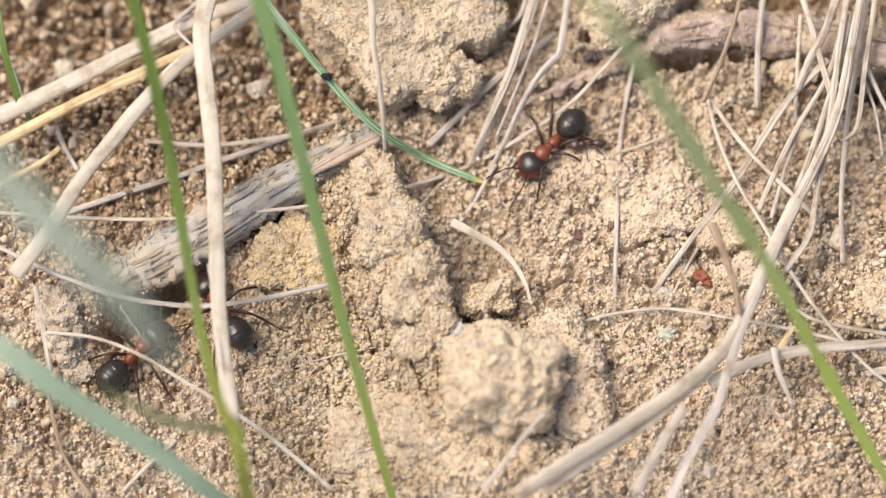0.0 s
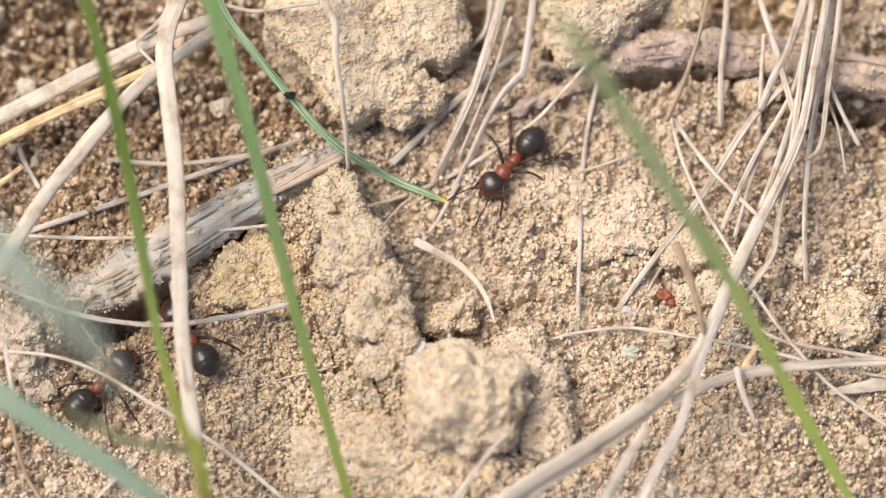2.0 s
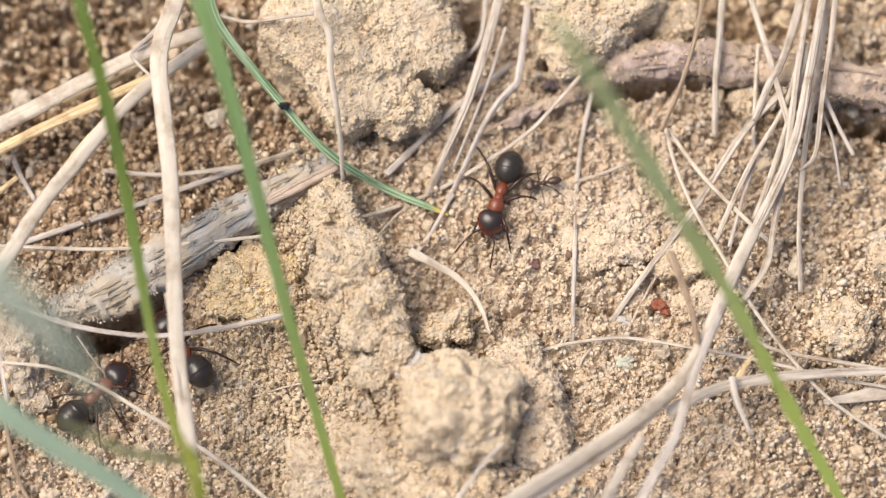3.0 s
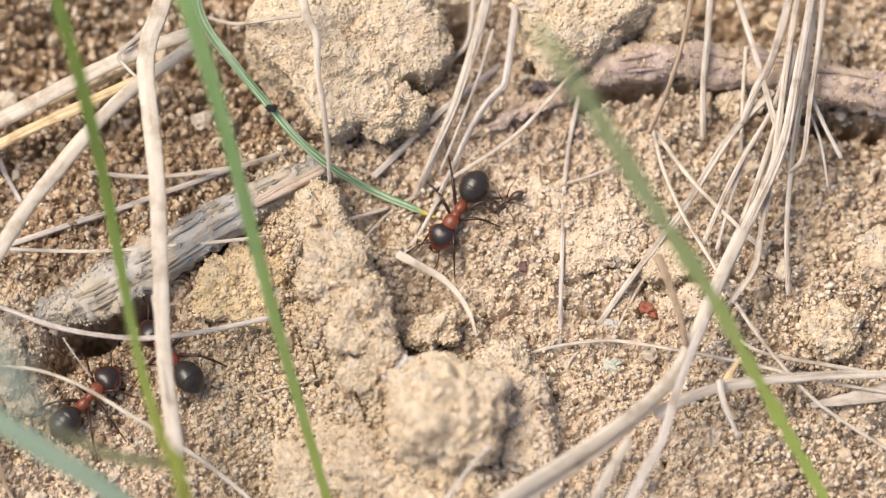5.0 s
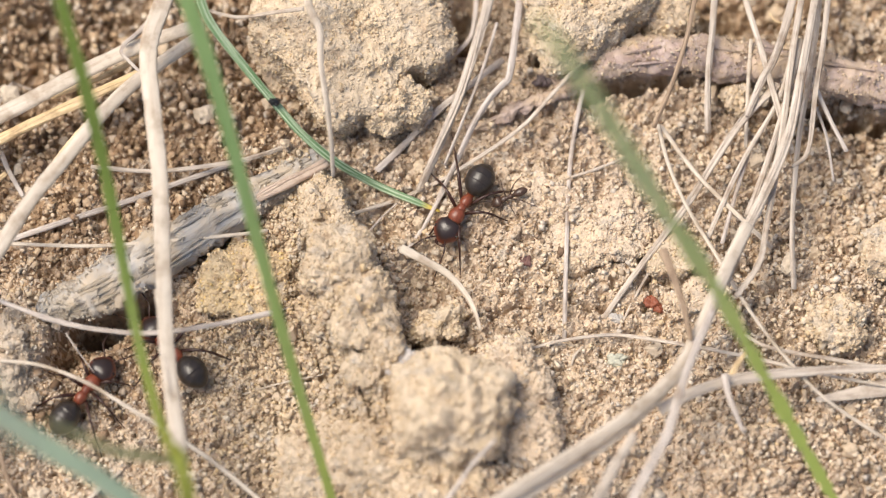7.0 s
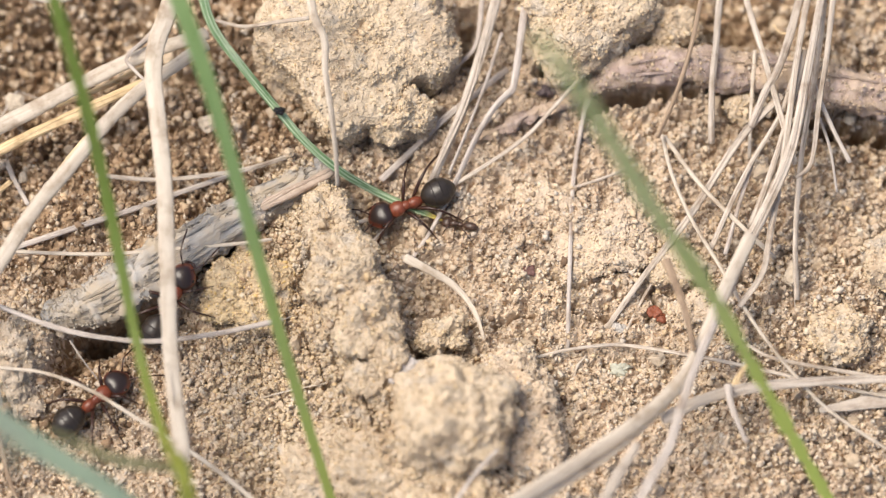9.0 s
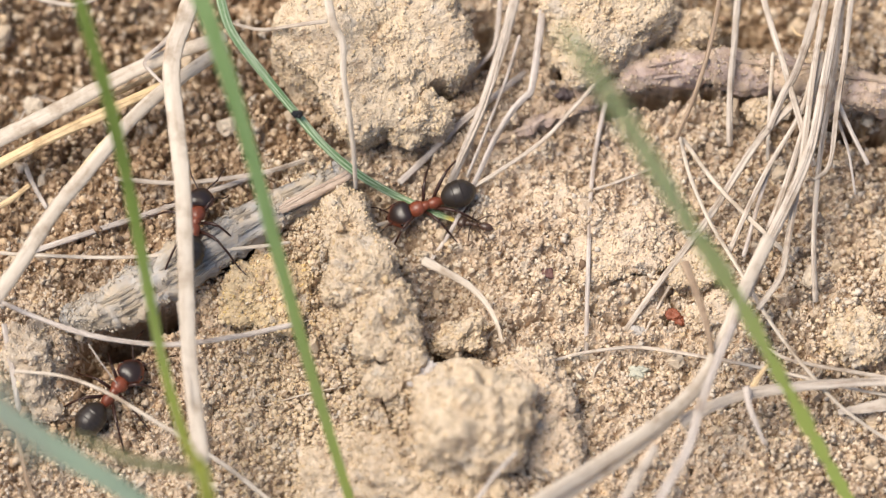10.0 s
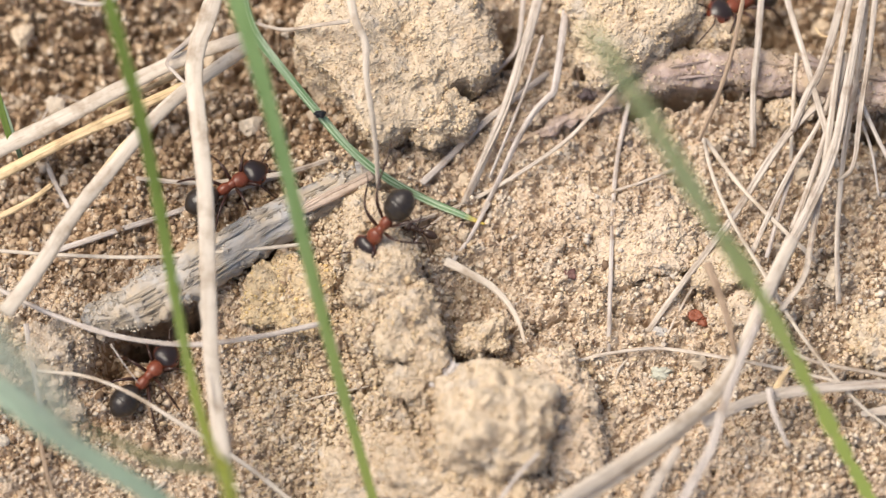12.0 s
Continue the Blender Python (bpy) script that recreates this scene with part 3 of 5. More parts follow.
clod("soil_clod", "small rounded soil clod", (20.35, 20.81, 1.5), (2.0, 1.9, 1.7), 6, 20, 0, 0.2, 5, 2.4, 700, 0.15)
clod("soil_clod", "tall rounded soil clod with cracked sides", (1.77, -14.62, 3.8), (5.3, 4.9, 5.6), 8, 0, 0, 0.13, 7, 2.5, 3200, 0.13, knob=1.1, knob_size=2.3, grit=0.55)
clod("soil_clod", "broken soil slab leaning on a taller clod", (7.5, -13.3, 1.1), (2.9, 5.6, 2.8), 9, 12, 0, 0.14, 7, 2.8, 3600, 0.15, SOIL, knob=0.4, knob_size=1.1)
clod("soil_clod", "small crumbling soil clod in a hollow", (0.52, -6.66, 1.6), (2.2, 1.35, 1.6), 10, 10, 0, 0.3, 6, 2.4, 1000, 0.15, knob=0.8, knob_size=1.0)
clod("soil_clod", "flat soil flake under dry stems", (20.22, -0.52, 1), (2.2, 1.6, 0.9), 12, -10, 0, 0.25, 5, 2.6, 600, 0.15)
clod("soil_clod", "lumpy soil clod on loose sand", (33.8, -6.45, 0.9), (2.4, 2.3, 1.6), 13, 0, 0, 0.25, 5, 2.4, 800, 0.2)
clod("soil_clod", "pale block of hard soil", (38.26, 0.16, 1.2), (2.2, 2.3, 2.0), 14, 10, 0, 0.15, 5, 3.5, 500, 0.15)
clod("soil_clod", "greyish weathered soil lump beside a root", (-34.9, -8.3, 1.0), (2.0, 3.3, 1.9), 15, 12, 0, 0.3, 6, 2.6, 1200, 0.11, GREYSOIL, knob=0.6, knob_size=1.3)
clod("soil_clod", "crusty pale lump on the crest of a soil bank", (-8.92, 2.69, 2.3), (2.3, 3.2, 1.8), 31, 10, 0, 0.25, 6, 2.6, 1500, 0.16)
clod("soil_clod", "crusty pale lump on the crest of a soil bank", (-7.5, -1.87, 4.2), (2.8, 3.2, 2.1), 32, -8, 0, 0.25, 6, 2.6, 1500, 0.16)
clod("soil_clod", "crusty pale lump on the crest of a soil bank", (-5.6, -6.05, 4.2), (2.8, 3.4, 2.1), 33, 8, 0, 0.28, 6, 2.6, 1500, 0.16)
clod("soil_clod", "crusty pale lump on the crest of a soil bank", (-4.39, -9.9, 3.4), (2.4, 2.8, 2.2), 34, 0, 0, 0.28, 6, 2.6, 1200, 0.16, pits=[(-1.1, 0.5, 0.75, 2.2), (0.9, -2.0, 0.6, 1.8)])
clod("soil_clod", "ochre crumbly lump below a root", (-15.6, -2.7, 1.4), (3.5, 3.3, 1.8), 35, 0, 0, 0.3, 6, 2.4, 2200, 0.15, OCHRE)
clod("soil_clod", "low sandy foot of a tall clod", (0.74, -20.94, 1.4), (5.0, 3.6, 2.4), 36, 0, 0, 0.25, 6, 2.4, 2600, 0.17)
clod("soil_clod", "sandy skirt of a tall clod", (-3.2, -17.6, 1.5), (4.4, 4.4, 2.9), 37, 15, 0, 0.25, 6, 2.3, 3000, 0.15, knob=0.5, knob_size=1.4)
clod("soil_crust", "low pale crust at the foot of a soil bank", (-8.6, -19.0, 0.6), (4.6, 4.4, 1.5), 38, -20, 0, 0.3, 6, 2.3, 2600, 0.15, knob=0.45, knob_size=1.2)
clod("soil_clod", "crumbly soil caked on a dark root", (18.83, 17.95, 1.8), (2.6, 1.0, 1.1), 41, 5, 0, 0.35, 5, 2.4, 700, 0.15)
clod("soil_clod", "crumbly soil lump below a dark root", (26.27, 13.7, 0.8), (1.3, 1.5, 1.3), 44, 10, 0, 0.35, 5, 2.4, 500, 0.15)
clod("soil_crust", "flat pale plate of dried soil crust", (14.32, 2.01, 0.9), (4.4, 2.9, 0.8), 51, 12, 0, 0.3, 6, 2.6, 2600, 0.14, SOIL)
clod("soil_crust", "flat pale plate of dried soil crust", (9.61, 5.42, 0.5), (2.6, 1.9, 0.6), 52, -20, 0, 0.3, 5, 2.4, 900, 0.14, SOIL)
clod("soil_crust", "flat pale plate of dried soil crust", (21.59, -4.13, 0.6), (2.2, 1.6, 0.7), 53, 30, 0, 0.3, 5, 2.4, 800, 0.14, SOIL)
clod("pale_stone", "small pale rough flat stone", (-33.6, -11.9, 0.6), (1.2, 1.5, 0.7), 16, 20, 0, 0.4, 6, 2.6, 300, 0.12, GREYSOIL)

# ---- roots ----
def root(label, pts, radii, mat, seed, flat=0.8, strips=9, crumb=None, dust=0.0):
    d = sweep(pts, radii, flat, 26, 110, 0.16, 7, 0.06, 0.5, seed)
    verts = d[0]
    for i, v in enumerate(verts):
        verts[i] = v + np.array(noise.noise_vector(Vector(v) * 0.35)) * 0.55 + np.array(noise.noise_vector(Vector(v) * 1.1)) * 0.34 + np.array(noise.noise_vector(Vector(v) * 3.4)) * 0.2
    ob = new("root", mesh_of("root", verts, d[1], mat, d[2]))
    rnd = np.random.RandomState(seed)
    line = spline(pts, 60)
    for i in range(strips):
        a, n = rnd.randint(0, 34), rnd.randint(12, 24)
        turn = rnd.uniform(0.5, 2.7)
        r = np.interp(np.arange(60) / 59, np.linspace(0, 1, len(radii)), radii)
        path = []
        for q in range(a, a + n, 4):
            t = line[min(q + 1, 59)] - line[max(q - 1, 0)]
            t /= np.linalg.norm(t)
            side = np.cross(t, (0, 0, 1))
            path.append(line[q] + side * math.cos(turn) * r[q] * 0.92 + np.array([0, 0, 1]) * math.sin(turn) * r[q] * flat * 0.92)
        part("bark_strip", sweep(path, [0.05, rnd.uniform(0.12, 0.24), 0.04], 0.6, 8, 22, 0.2, 3, 0.15, 0.3, seed + i), mat, ob)
    if strips:
        mid = line[np.clip((np.arange(len(verts)) // 27) * 60 // 110, 0, 59)]
        up = verts - mid
        up /= np.linalg.norm(up, axis=1)[:, None] + 1e-6
        cover = np.array([noise.noise(Vector(v) * 0.42 + Vector((seed * 7, 0, 0))) for v in verts])
        pool = np.nonzero((up[:, 2] > 0.1) & (cover > dust))[0]
        pick = rnd.choice(pool, 5200)
        size = np.clip(np.exp(rnd.normal(math.log(0.05), 0.5, len(pick))), 0.025, 0.22)
        at = verts[pick] + rnd.normal(size=(len(pick), 3)) * 0.10 - up[pick] * 0.03
        g = new("crumb", grain_mesh("crumb", at, size, seed + 50, crumb))
        g.parent = ob
        tagged(g, label="sand grains caked on the bark", kind="stuff")
    return tagged(ob, label, "root")


root("thick grey weathered root half buried in soil", [(-32.27, -5.18, 1.6), (-28.96, -4.29, 1.9), (-24.73, -2.12, 2.4), (-19.59, 1.2, 2.6), (-14.44, 4.76, 1.9), (-9.27, 8.27, 0.6), (-7.39, 9.76, -0.4)], [1.2, 2.0, 2.2, 2.1, 1.8, 1.2, 0.5], ROOT, 1, 0.8, 22, DUST, -0.1)
root("dark knotty root lying across the soil", [(10.91, 14.95, 0.2), (16.17, 16.77, 1.8), (21.43, 17.16, 2.4), (26.72, 16.62, 2.2), (31.93, 15.44, 2.6), (37.2, 14.49, 2.4), (42.97, 13.77, 2)], [0.8, 1.5, 1.8, 1.7, 1.9, 2.0, 2.0], ROOT_DARK, 2, 0.85, 4, GRAIN, -0.25)
root("thin brown root under dry stems", [(3.65, 11.29, 0.4), (6.54, 12.42, 0.8), (9.92, 13.74, 0.7), (12.83, 15.17, 0.3)], [0.35, 0.5, 0.5, 0.3], ROOT_DARK, 3, 0.8, 0)

# ---- dry stems ----
COUNT = [0]


def stem(label, mat, pts, w0, w1, flat=0.6, groove=0.12, lobes=3, name="dry_grass_stem", wobble=0.05, category="dry grass", keel=0.0, samples=0, onto=None):
    """A dead stem or leaf through pts, w0 to w1 mm wide."""
    COUNT[0] += 1
    c = np.array(pts[0])
    loc = [tuple(np.array(p) - c) for p in pts]
    d = sweep(loc, [w0 / 2, w1 / 2], flat, 12, samples or max(14, 7 * len(pts)), groove, lobes, wobble, random.uniform(-0.7, 0.7), COUNT[0], keel)
    ob = new(name, mesh_of(name, d[0], d[1], mat, d[2]))
    ob.location = c * MM
    if onto:
        ob.parent, ob.location = onto, ob.location - onto.location
        return tagged(ob, label)
    if max(w0, w1) >= 0.45 and flat > 0.2 and mat is not CREAM:
        fibres(ob, mat, loc, w0, w1, flat, COUNT[0])
    return tagged(ob, label, category, "dead grass litter")


def fibres(ob, mat, loc, w0, w1, flat, seed):
    """Loose fibres along a dead stem, some of them frayed out past its end."""
    rnd = np.random.RandomState(seed + 700)
    line = spline(loc, 41)
    run = np.linalg.norm(np.diff(line, axis=0), axis=1).sum()
    for i in range(3 if max(w0, w1) < 0.8 else 4):
        a = rnd.randint(0, 18)
        b = rnd.randint(24, 41) if i else 41
        off = rnd.uniform(-0.62, 0.62)
        path = []
        for q in list(range(a, b, 4)) + [b - 1]:
            w = (w0 + (w1 - w0) * q / 40) / 2
            t = line[min(q + 1, 40)] - line[max(q - 1, 0)]
            side = np.cross(t, (0.05, -0.25, 1.0))
            side /= np.linalg.norm(side) + 1e-9
            up = np.cross(side, t / (np.linalg.norm(t) + 1e-9))
            drift = off + 0.25 * math.sin(q * 0.21 + i * 2)
            path.append(line[q] + side * (w * drift) + up * (w * flat * math.sqrt(max(0.05, 1 - drift * drift)) * 0.84))
        if b == 41 and i < 2:
            t = line[40] - line[38]
            t /= np.linalg.norm(t) + 1e-9
            path.append(path[-1] + t * min(0.9, run * 0.06) + rnd.uniform(-0.16, 0.16, 3))
        r = max(0.045, 0.16 * min(w0, w1) * rnd.uniform(0.5, 0.9))
        part("fibre", sweep(path, [r * 0.5, r, r * 0.9, r * 0.35], 0.7, 6, 22, 0.0, 3, 0.2, 0.0, seed + i), mat, ob)


T1 = "pale dry grass stem lying on the soil"
T2 = "thin bent dry grass stem"
T3 = "weathered grey grass stem with fine grooves"
T4 = "broad cream dry grass leaf above the soil"
T5 = "yellowed dry grass stem"
STEM_BACK = stem(T4, CREAM, [(-40.4, 8.37, 5), (-34.3, 11.31, 5.5), (-30.1, 13.74, 5.5), (-24.51, 16.88, 5), (-19.12, 19.31, 4)], 1.6, 1.35, 0.4)
stem(T5, YELLOW, [(-40.44, 6.32, 4), (-34.34, 9.56, 4.5), (-29.19, 12.19, 4.5), (-23.63, 15.41, 3.5)], 1.05, 0.95)
stem(T5, YELLOW, [(-31.68, 12.96, 3.5), (-27.43, 14.74, 3.5), (-23.69, 16.98, 3)], 0.5, 0.6)
stem(T4, CREAM, [(-38.23, -6.13, 7), (-35.46, -2.55, 8), (-32.6, 2.35, 8), (-29.67, 6.21, 8), (-26.96, 9.8, 8), (-23.82, 13.43, 7), (-19.04, 17.9, 5)], 1.4, 1.2, 0.4)
stem(T2, YELLOW, [(-31.82, 6.22, 4), (-29.53, 8.88, 5), (-27.69, 10.89, 5)], 0.3, 0.45)
STEM_FRONT = stem(T4, CREAM, [(-21.28, 22.54, 9), (-22.22, 18.33, 10), (-22.84, 16.12, 10.5), (-23.07, 13.17, 11), (-22.5, 8.21, 11), (-21.97, 3.46, 10.5), (-21.57, -3.69, 10), (-21.18, -10.75, 9.5), (-20.02, -19.26, 8.5)], 1.65, 1.3, 0.3, 0.08)
stem(T2, PALE, [(-22.2, -5.98, 9.6), (-21.67, -8.87, 9.6), (-20.95, -13.59, 9.4), (-20.75, -15.37, 9)], 0.25, 0.4, name="splinter", onto=STEM_FRONT)
stem("curled reddish strip of dry leaf sheath", GREY, [(-22.86, 19.08, 5.5), (-24.83, 17.36, 6), (-25.67, 16, 6.5), (-25.08, 15.13, 6.5), (-23.98, 14.05, 6.3)], 0.35, 0.3, 0.3, name="curled_strip", onto=STEM_BACK)
stem("torn papery leaf sheath", PALE, [(-23.14, 19.54, 5), (-24.49, 17.77, 5.6), (-25.64, 16.77, 5.8)], 0.7, 0.3, 0.2, name="leaf_sheath", onto=STEM_BACK)
stem(T2, PALE, [(-37.43, 12.46, -1.42), (-35.78, 15.51, -0.87), (-35.18, 16.1, -1.91), (-33.51, 15.55, -2.38)], 0.22, 0.2)
stem(T1, CREAM, [(-40.21, 0.24, 4), (-34.55, -0.16, 4), (-27.48, -0.36, 4), (-21.39, 0.15, 3.8), (-15.76, 0.83, 3.4), (-13.42, 1.31, 3)], 0.33, 0.36)
stem(T3, GREY, [(-35.2, 1.35, 0.32), (-30.16, 2.8, 1.23), (-25.45, 4.44, 1.14), (-21.67, 5.93, 1.05), (-16.46, 7.88, 0.97)], 0.55, 0.45)
stem(T1, PALE, [(-28.34, 7.36, 1.73), (-23.1, 7.04, 1.51), (-18.31, 7.4, 1.92), (-14.94, 7.77, 2.73), (-10.27, 10.17, 0.55)], 0.4, 0.45)
stem("dull pinkish dry stem lying along a root", straw_material("pinkish_straw", (0.58, 0.46, 0.37), (0.50, 0.385, 0.30), (0.34, 0.25, 0.19)), [(-15.9, 3.1, 2.7), (-14.2, 4.2, 3.1), (-12.1, 5.21, 3.2), (-10.2, 6.2, 3.2), (-8.5, 7.3, 3)], 1.1, 1.0, 0.5, 0.15, 4)
stem(T3, GREY, [(-40.1, -2.73, 4), (-36.71, -4.58, 4.4), (-33.86, -5.81, 4.4), (-29.61, -7.27, 4.4), (-23.53, -7.99, 4.2), (-17.95, -7.25, 4), (-14.69, -6.56, 4), (-12.37, -5.9, 3.6)], 0.5, 0.62, 0.6, 0.25, 2)
stem(T1, CREAM, [(-35.95, -9.94, 3.2), (-31.92, -10.54, 3.6), (-28.13, -12.06, 3.8), (-24.36, -14.32, 3.6), (-21.1, -16.23, 3.2), (-16.9, -19.1, 2.6), (-12.23, -23.01, 2)], 0.3, 0.45)
stem(T4, CREAM, [(-10.61, 21.32, 12), (-9.79, 17.74, 11.5), (-8.99, 16.07, 11), (-8.89, 13.36, 10.5), (-8.37, 9.99, 9.5), (-8.06, 7.55, 8), (-7.91, 5.09, 5.8)], 0.8, 0.42, 0.5)
stem(T1, PALE, [(5.82, 24.37, 4.5), (4.85, 20.44, 4), (3.93, 17.26, 3.6), (2.58, 13.22, 2.8), (1, 9.44, 2), (-0.76, 5.53, 0.9)], 1.05, 0.85, 0.5, 0.2, 4)
stem(T3, GREY, [(5.81, 19.65, 3.4), (4.6, 15.7, 3), (2.92, 11.4, 2.2), (1.34, 7.7, 1.2)], 0.3, 0.3)
stem(T1, GREY, [(8.08, 24.37, 4.5), (7.38, 18.9, 4), (6.79, 14.93, 3.4), (6.26, 14.16, 3.3), (5.07, 12.97, 2.8), (3.63, 10.71, 2), (2.2, 7.7, 1.2), (0.76, 4.78, 0.6)], 0.75, 0.5, 0.5, 0.18, 3)
stem(T3, GREY, [(-4.35, 7.27, 0.98), (-2.11, 9.64, 0.74), (0.77, 12.52, 1.22), (3.17, 14.44, 1.57), (6.33, 17.43, 0.47)], 0.72, 0.6, 0.6, 0.2, 4)
stem(T3, BROWN, [(0.77, 13.72, 1.44), (3.18, 14.53, 0.92), (5.6, 15.47, 0.19)], 0.18, 0.15)
stem(T5, PALE, [(-7.31, 2.8, 2), (-3.06, 4.82, 0.04), (0.77, 6.41, 0.54), (4.59, 8.5, 1.51), (7.93, 10.79, 2.2), (10.33, 13.32, 2.8), (13.48, 16.98, 3)], 0.36, 0.42)
stem(T2, GREY, [(-5.19, 1.82, 0.42), (-3.92, 3.54, -0.21), (-2.67, 4.43, 0.73)], 0.2, 0.16)
stem(T3, GREY, [(-1.71, 0.6, 0.15), (-0.29, 2.63, 0.53), (0.76, 4.47, 1.05), (1.34, 5.55, 0.83)], 0.4, 0.35)
stem("curled cream dry leaf over a hollow", CREAM, [(-2.33, -0.43, 3.4), (-0.49, -1.39, 3.3), (1.39, -2.43, 3.0), (2.8, -3.85, 2.8), (3.74, -5.57, 2.8), (4.24, -7.45, 3.0)], 0.85, 0.3, 0.3)
stem(T1, GREY, [(14.03, 17.15, 1.21), (12.7, 12.73, 0.67), (11.87, 7.43, 0.54), (11.46, -0.05, 1.84), (11.25, -7.42, 0.04)], 0.42, 0.4)
stem(T1, PALE, [(12.01, 6.8, 0.58), (14.15, 7.34, 1.08), (17.32, 8.93, 0.3)], 0.25, 0.3)
stem(T1, PALE, [(8.07, -8.34, 0.32), (10.66, -7.76, 0.85), (13.49, -7.33, 0.88), (15.88, -7.09, 0.43), (19.53, -8.17, 2.2), (24.18, -9.17, 2.6), (30.23, -10.54, 2.6)], 0.3, 0.38)
stem(T3, PALE, [(14.6, -5.35, -0.25), (16.86, -2.38, 1.04), (19.73, 1.36, 1.79), (21.79, 4, 2.44), (24.96, 8.73, 4), (26.88, 11.14, 4.6), (29.28, 13.42, 5)], 0.55, 0.85, 0.5, 0.2, 4)
stem(T2, PALE, [(15.59, -6.8, -0.39), (17.85, -2.54, 0.29), (20.34, 1.55, 1.22)], 0.24, 0.3)
stem(T1, CREAM, [(19.26, 10.61, 3), (20.02, 6.86, 3.6), (21.52, 2.82, 4), (23.76, -1.38, 4.4), (26.46, -6.3, 4.4), (29.64, -10.56, 4), (32.84, -13.84, 3.6), (38.81, -17.77, 3)], 0.36, 0.34)
stem(T1, CREAM, [(19.48, 10.65, 2.6), (22.34, 6.08, 3.4), (25.79, 2.26, 3.6), (28.51, -0.33, 3)], 0.4, 0.42)
stem(T1, PALE, [(24.31, 23.76, 6), (23.88, 18.51, 5), (23.47, 14.3, 4), (23.47, 9.99, 2.6)], 0.6, 0.62, 0.5)
stem(T3, BROWN, [(22.79, 22.84, 7), (21.63, 17.22, 7), (20.28, 13.05, 6), (18.79, 9.81, 4.5)], 0.42, 0.4)
stem(T1, PALE, [(25.97, 24.17, 5), (26.94, 19.89, 5.4), (27.88, 16.24, 5.6), (28.75, 12.76, 5.4), (29.73, 9.13, 5), (30.34, 7.51, 4.6)], 0.55, 0.6, 0.5)
stem(T3, PALE, [(31.39, 23.76, 6), (30.05, 18.63, 6), (28.89, 15.4, 5.8), (27.72, 13.27, 5.4), (26.6, 10.64, 5)], 0.85, 0.7, 0.5, 0.25, 4)
stem(T4, PALE, [(32.96, 23.35, 7), (31.82, 17.65, 7.2), (30.88, 13.1, 7.2), (29.92, 8.66, 7), (28.19, 4.32, 6.6), (26.01, 0, 6.2), (24.02, -4.48, 6.4)], 0.7, 1.15, 0.4, 0.2, 3)
stem(T4, CREAM, [(26.23, 0.61, 6.6), (24, -4.12, 6.8), (22.13, -8.55, 7), (20.07, -12.34, 7.6), (16.74, -15.83, 8.6), (12.09, -19.42, 9.6), (7.96, -22.26, 10.4), (2.97, -25.76, 11)], 1.2, 1.5, 0.4, 0.14, 3)
stem(T1, CREAM, [(20.78, -12.05, 7.4), (17.23, -16.04, 8), (13.5, -19.29, 8.6), (9.81, -21.8, 9.2), (5.24, -25.22, 9.8)], 0.6, 0.75, 0.4)
stem(T1, PALE, [(31.81, 23.08, 6.4), (30.44, 16.01, 6.2), (29.24, 8.02, 6), (27.87, 0.76, 5.4), (27.21, -2.31, 5), (25.3, -4.99, 4.6)], 0.6, 0.6)
stem(T1, PALE, [(31.24, 17.26, 5.6), (29.64, 11.18, 5.6), (27.88, 5.8, 5.2), (26.4, 1.95, 4.8)], 0.5, 0.6)
stem(T1, PALE, [(33.19, 23.25, 6), (32.26, 16.24, 5.6), (30.8, 8.37, 5), (30.18, 1.72, 4), (30.28, -3.77, 2.6)], 0.5, 0.55, 0.6, 0.22, 3)
stem(T3, PALE, [(33.82, 23.08, 6.4), (32.97, 16.52, 6.2), (32.21, 12.11, 5.8), (31.56, 7.55, 5.2), (30.28, 6.19, 4.8)], 0.6, 0.4, 0.6, 0.28, 3)
stem(T3, GREY, [(31.51, 16.47, 5), (32.25, 13.75, 4.8), (33.55, 10.68, 4.2), (34.97, 8.04, 3.4)], 0.4, 0.4)
stem(T2, GREY, [(32.42, 11.62, 4.4), (33.28, 8.98, 4), (33.82, 5.49, 3.2)], 0.3, 0.25)
stem(T1, PALE, [(30.92, 17.49, 5), (29.25, 12.15, 5), (26.57, 7.58, 4.4), (24.86, 4.22, 4), (23.18, 0.5, 3.2)], 0.42, 0.5)
stem(T2, GREY, [(26.85, 8.23, 4), (25.6, 4.35, 3.6), (24.36, 0.07, 3)], 0.36, 0.42)
stem(T2, CREAM, [(27.22, 18.03, 3.6), (26.85, 13.58, 3.2), (26.61, 8.8, 2.4)], 0.34, 0.34)
stem(T2, YELLOW, [(28.88, 20.42, 3.4), (29.33, 19.67, 3.6), (30.04, 19.57, 3.6), (30.56, 20.06, 3.4)], 0.16, 0.14)
stem(T1, PALE, [(18.71, -15.21, 6.4), (21.53, -13.66, 6), (24.84, -12.42, 5.4), (29.56, -11.61, 4.6), (34.28, -11.14, 4), (39.46, -10.93, 3.6)], 1.1, 0.75, 0.4)
stem(T1, PALE, [(26.06, -7.82, 3), (27.65, -8.86, 3.2), (30.21, -9.5, 3.2), (33.49, -10.02, 3), (39.57, -11.03, 2.6)], 0.3, 0.4)
stem(T2, CREAM, [(29.26, -10.51, 3), (33.46, -11.43, 2.8), (39.54, -12.43, 2.4)], 0.26, 0.3)
stem("flat pale strip of dry leaf", PALE, [(32.0, -13.0, 1.5), (35.05, -12.6, 1.9), (38.3, -12.1, 2.3), (41.6, -11.7, 2.7)], 0.5, 2.3, 0.12)
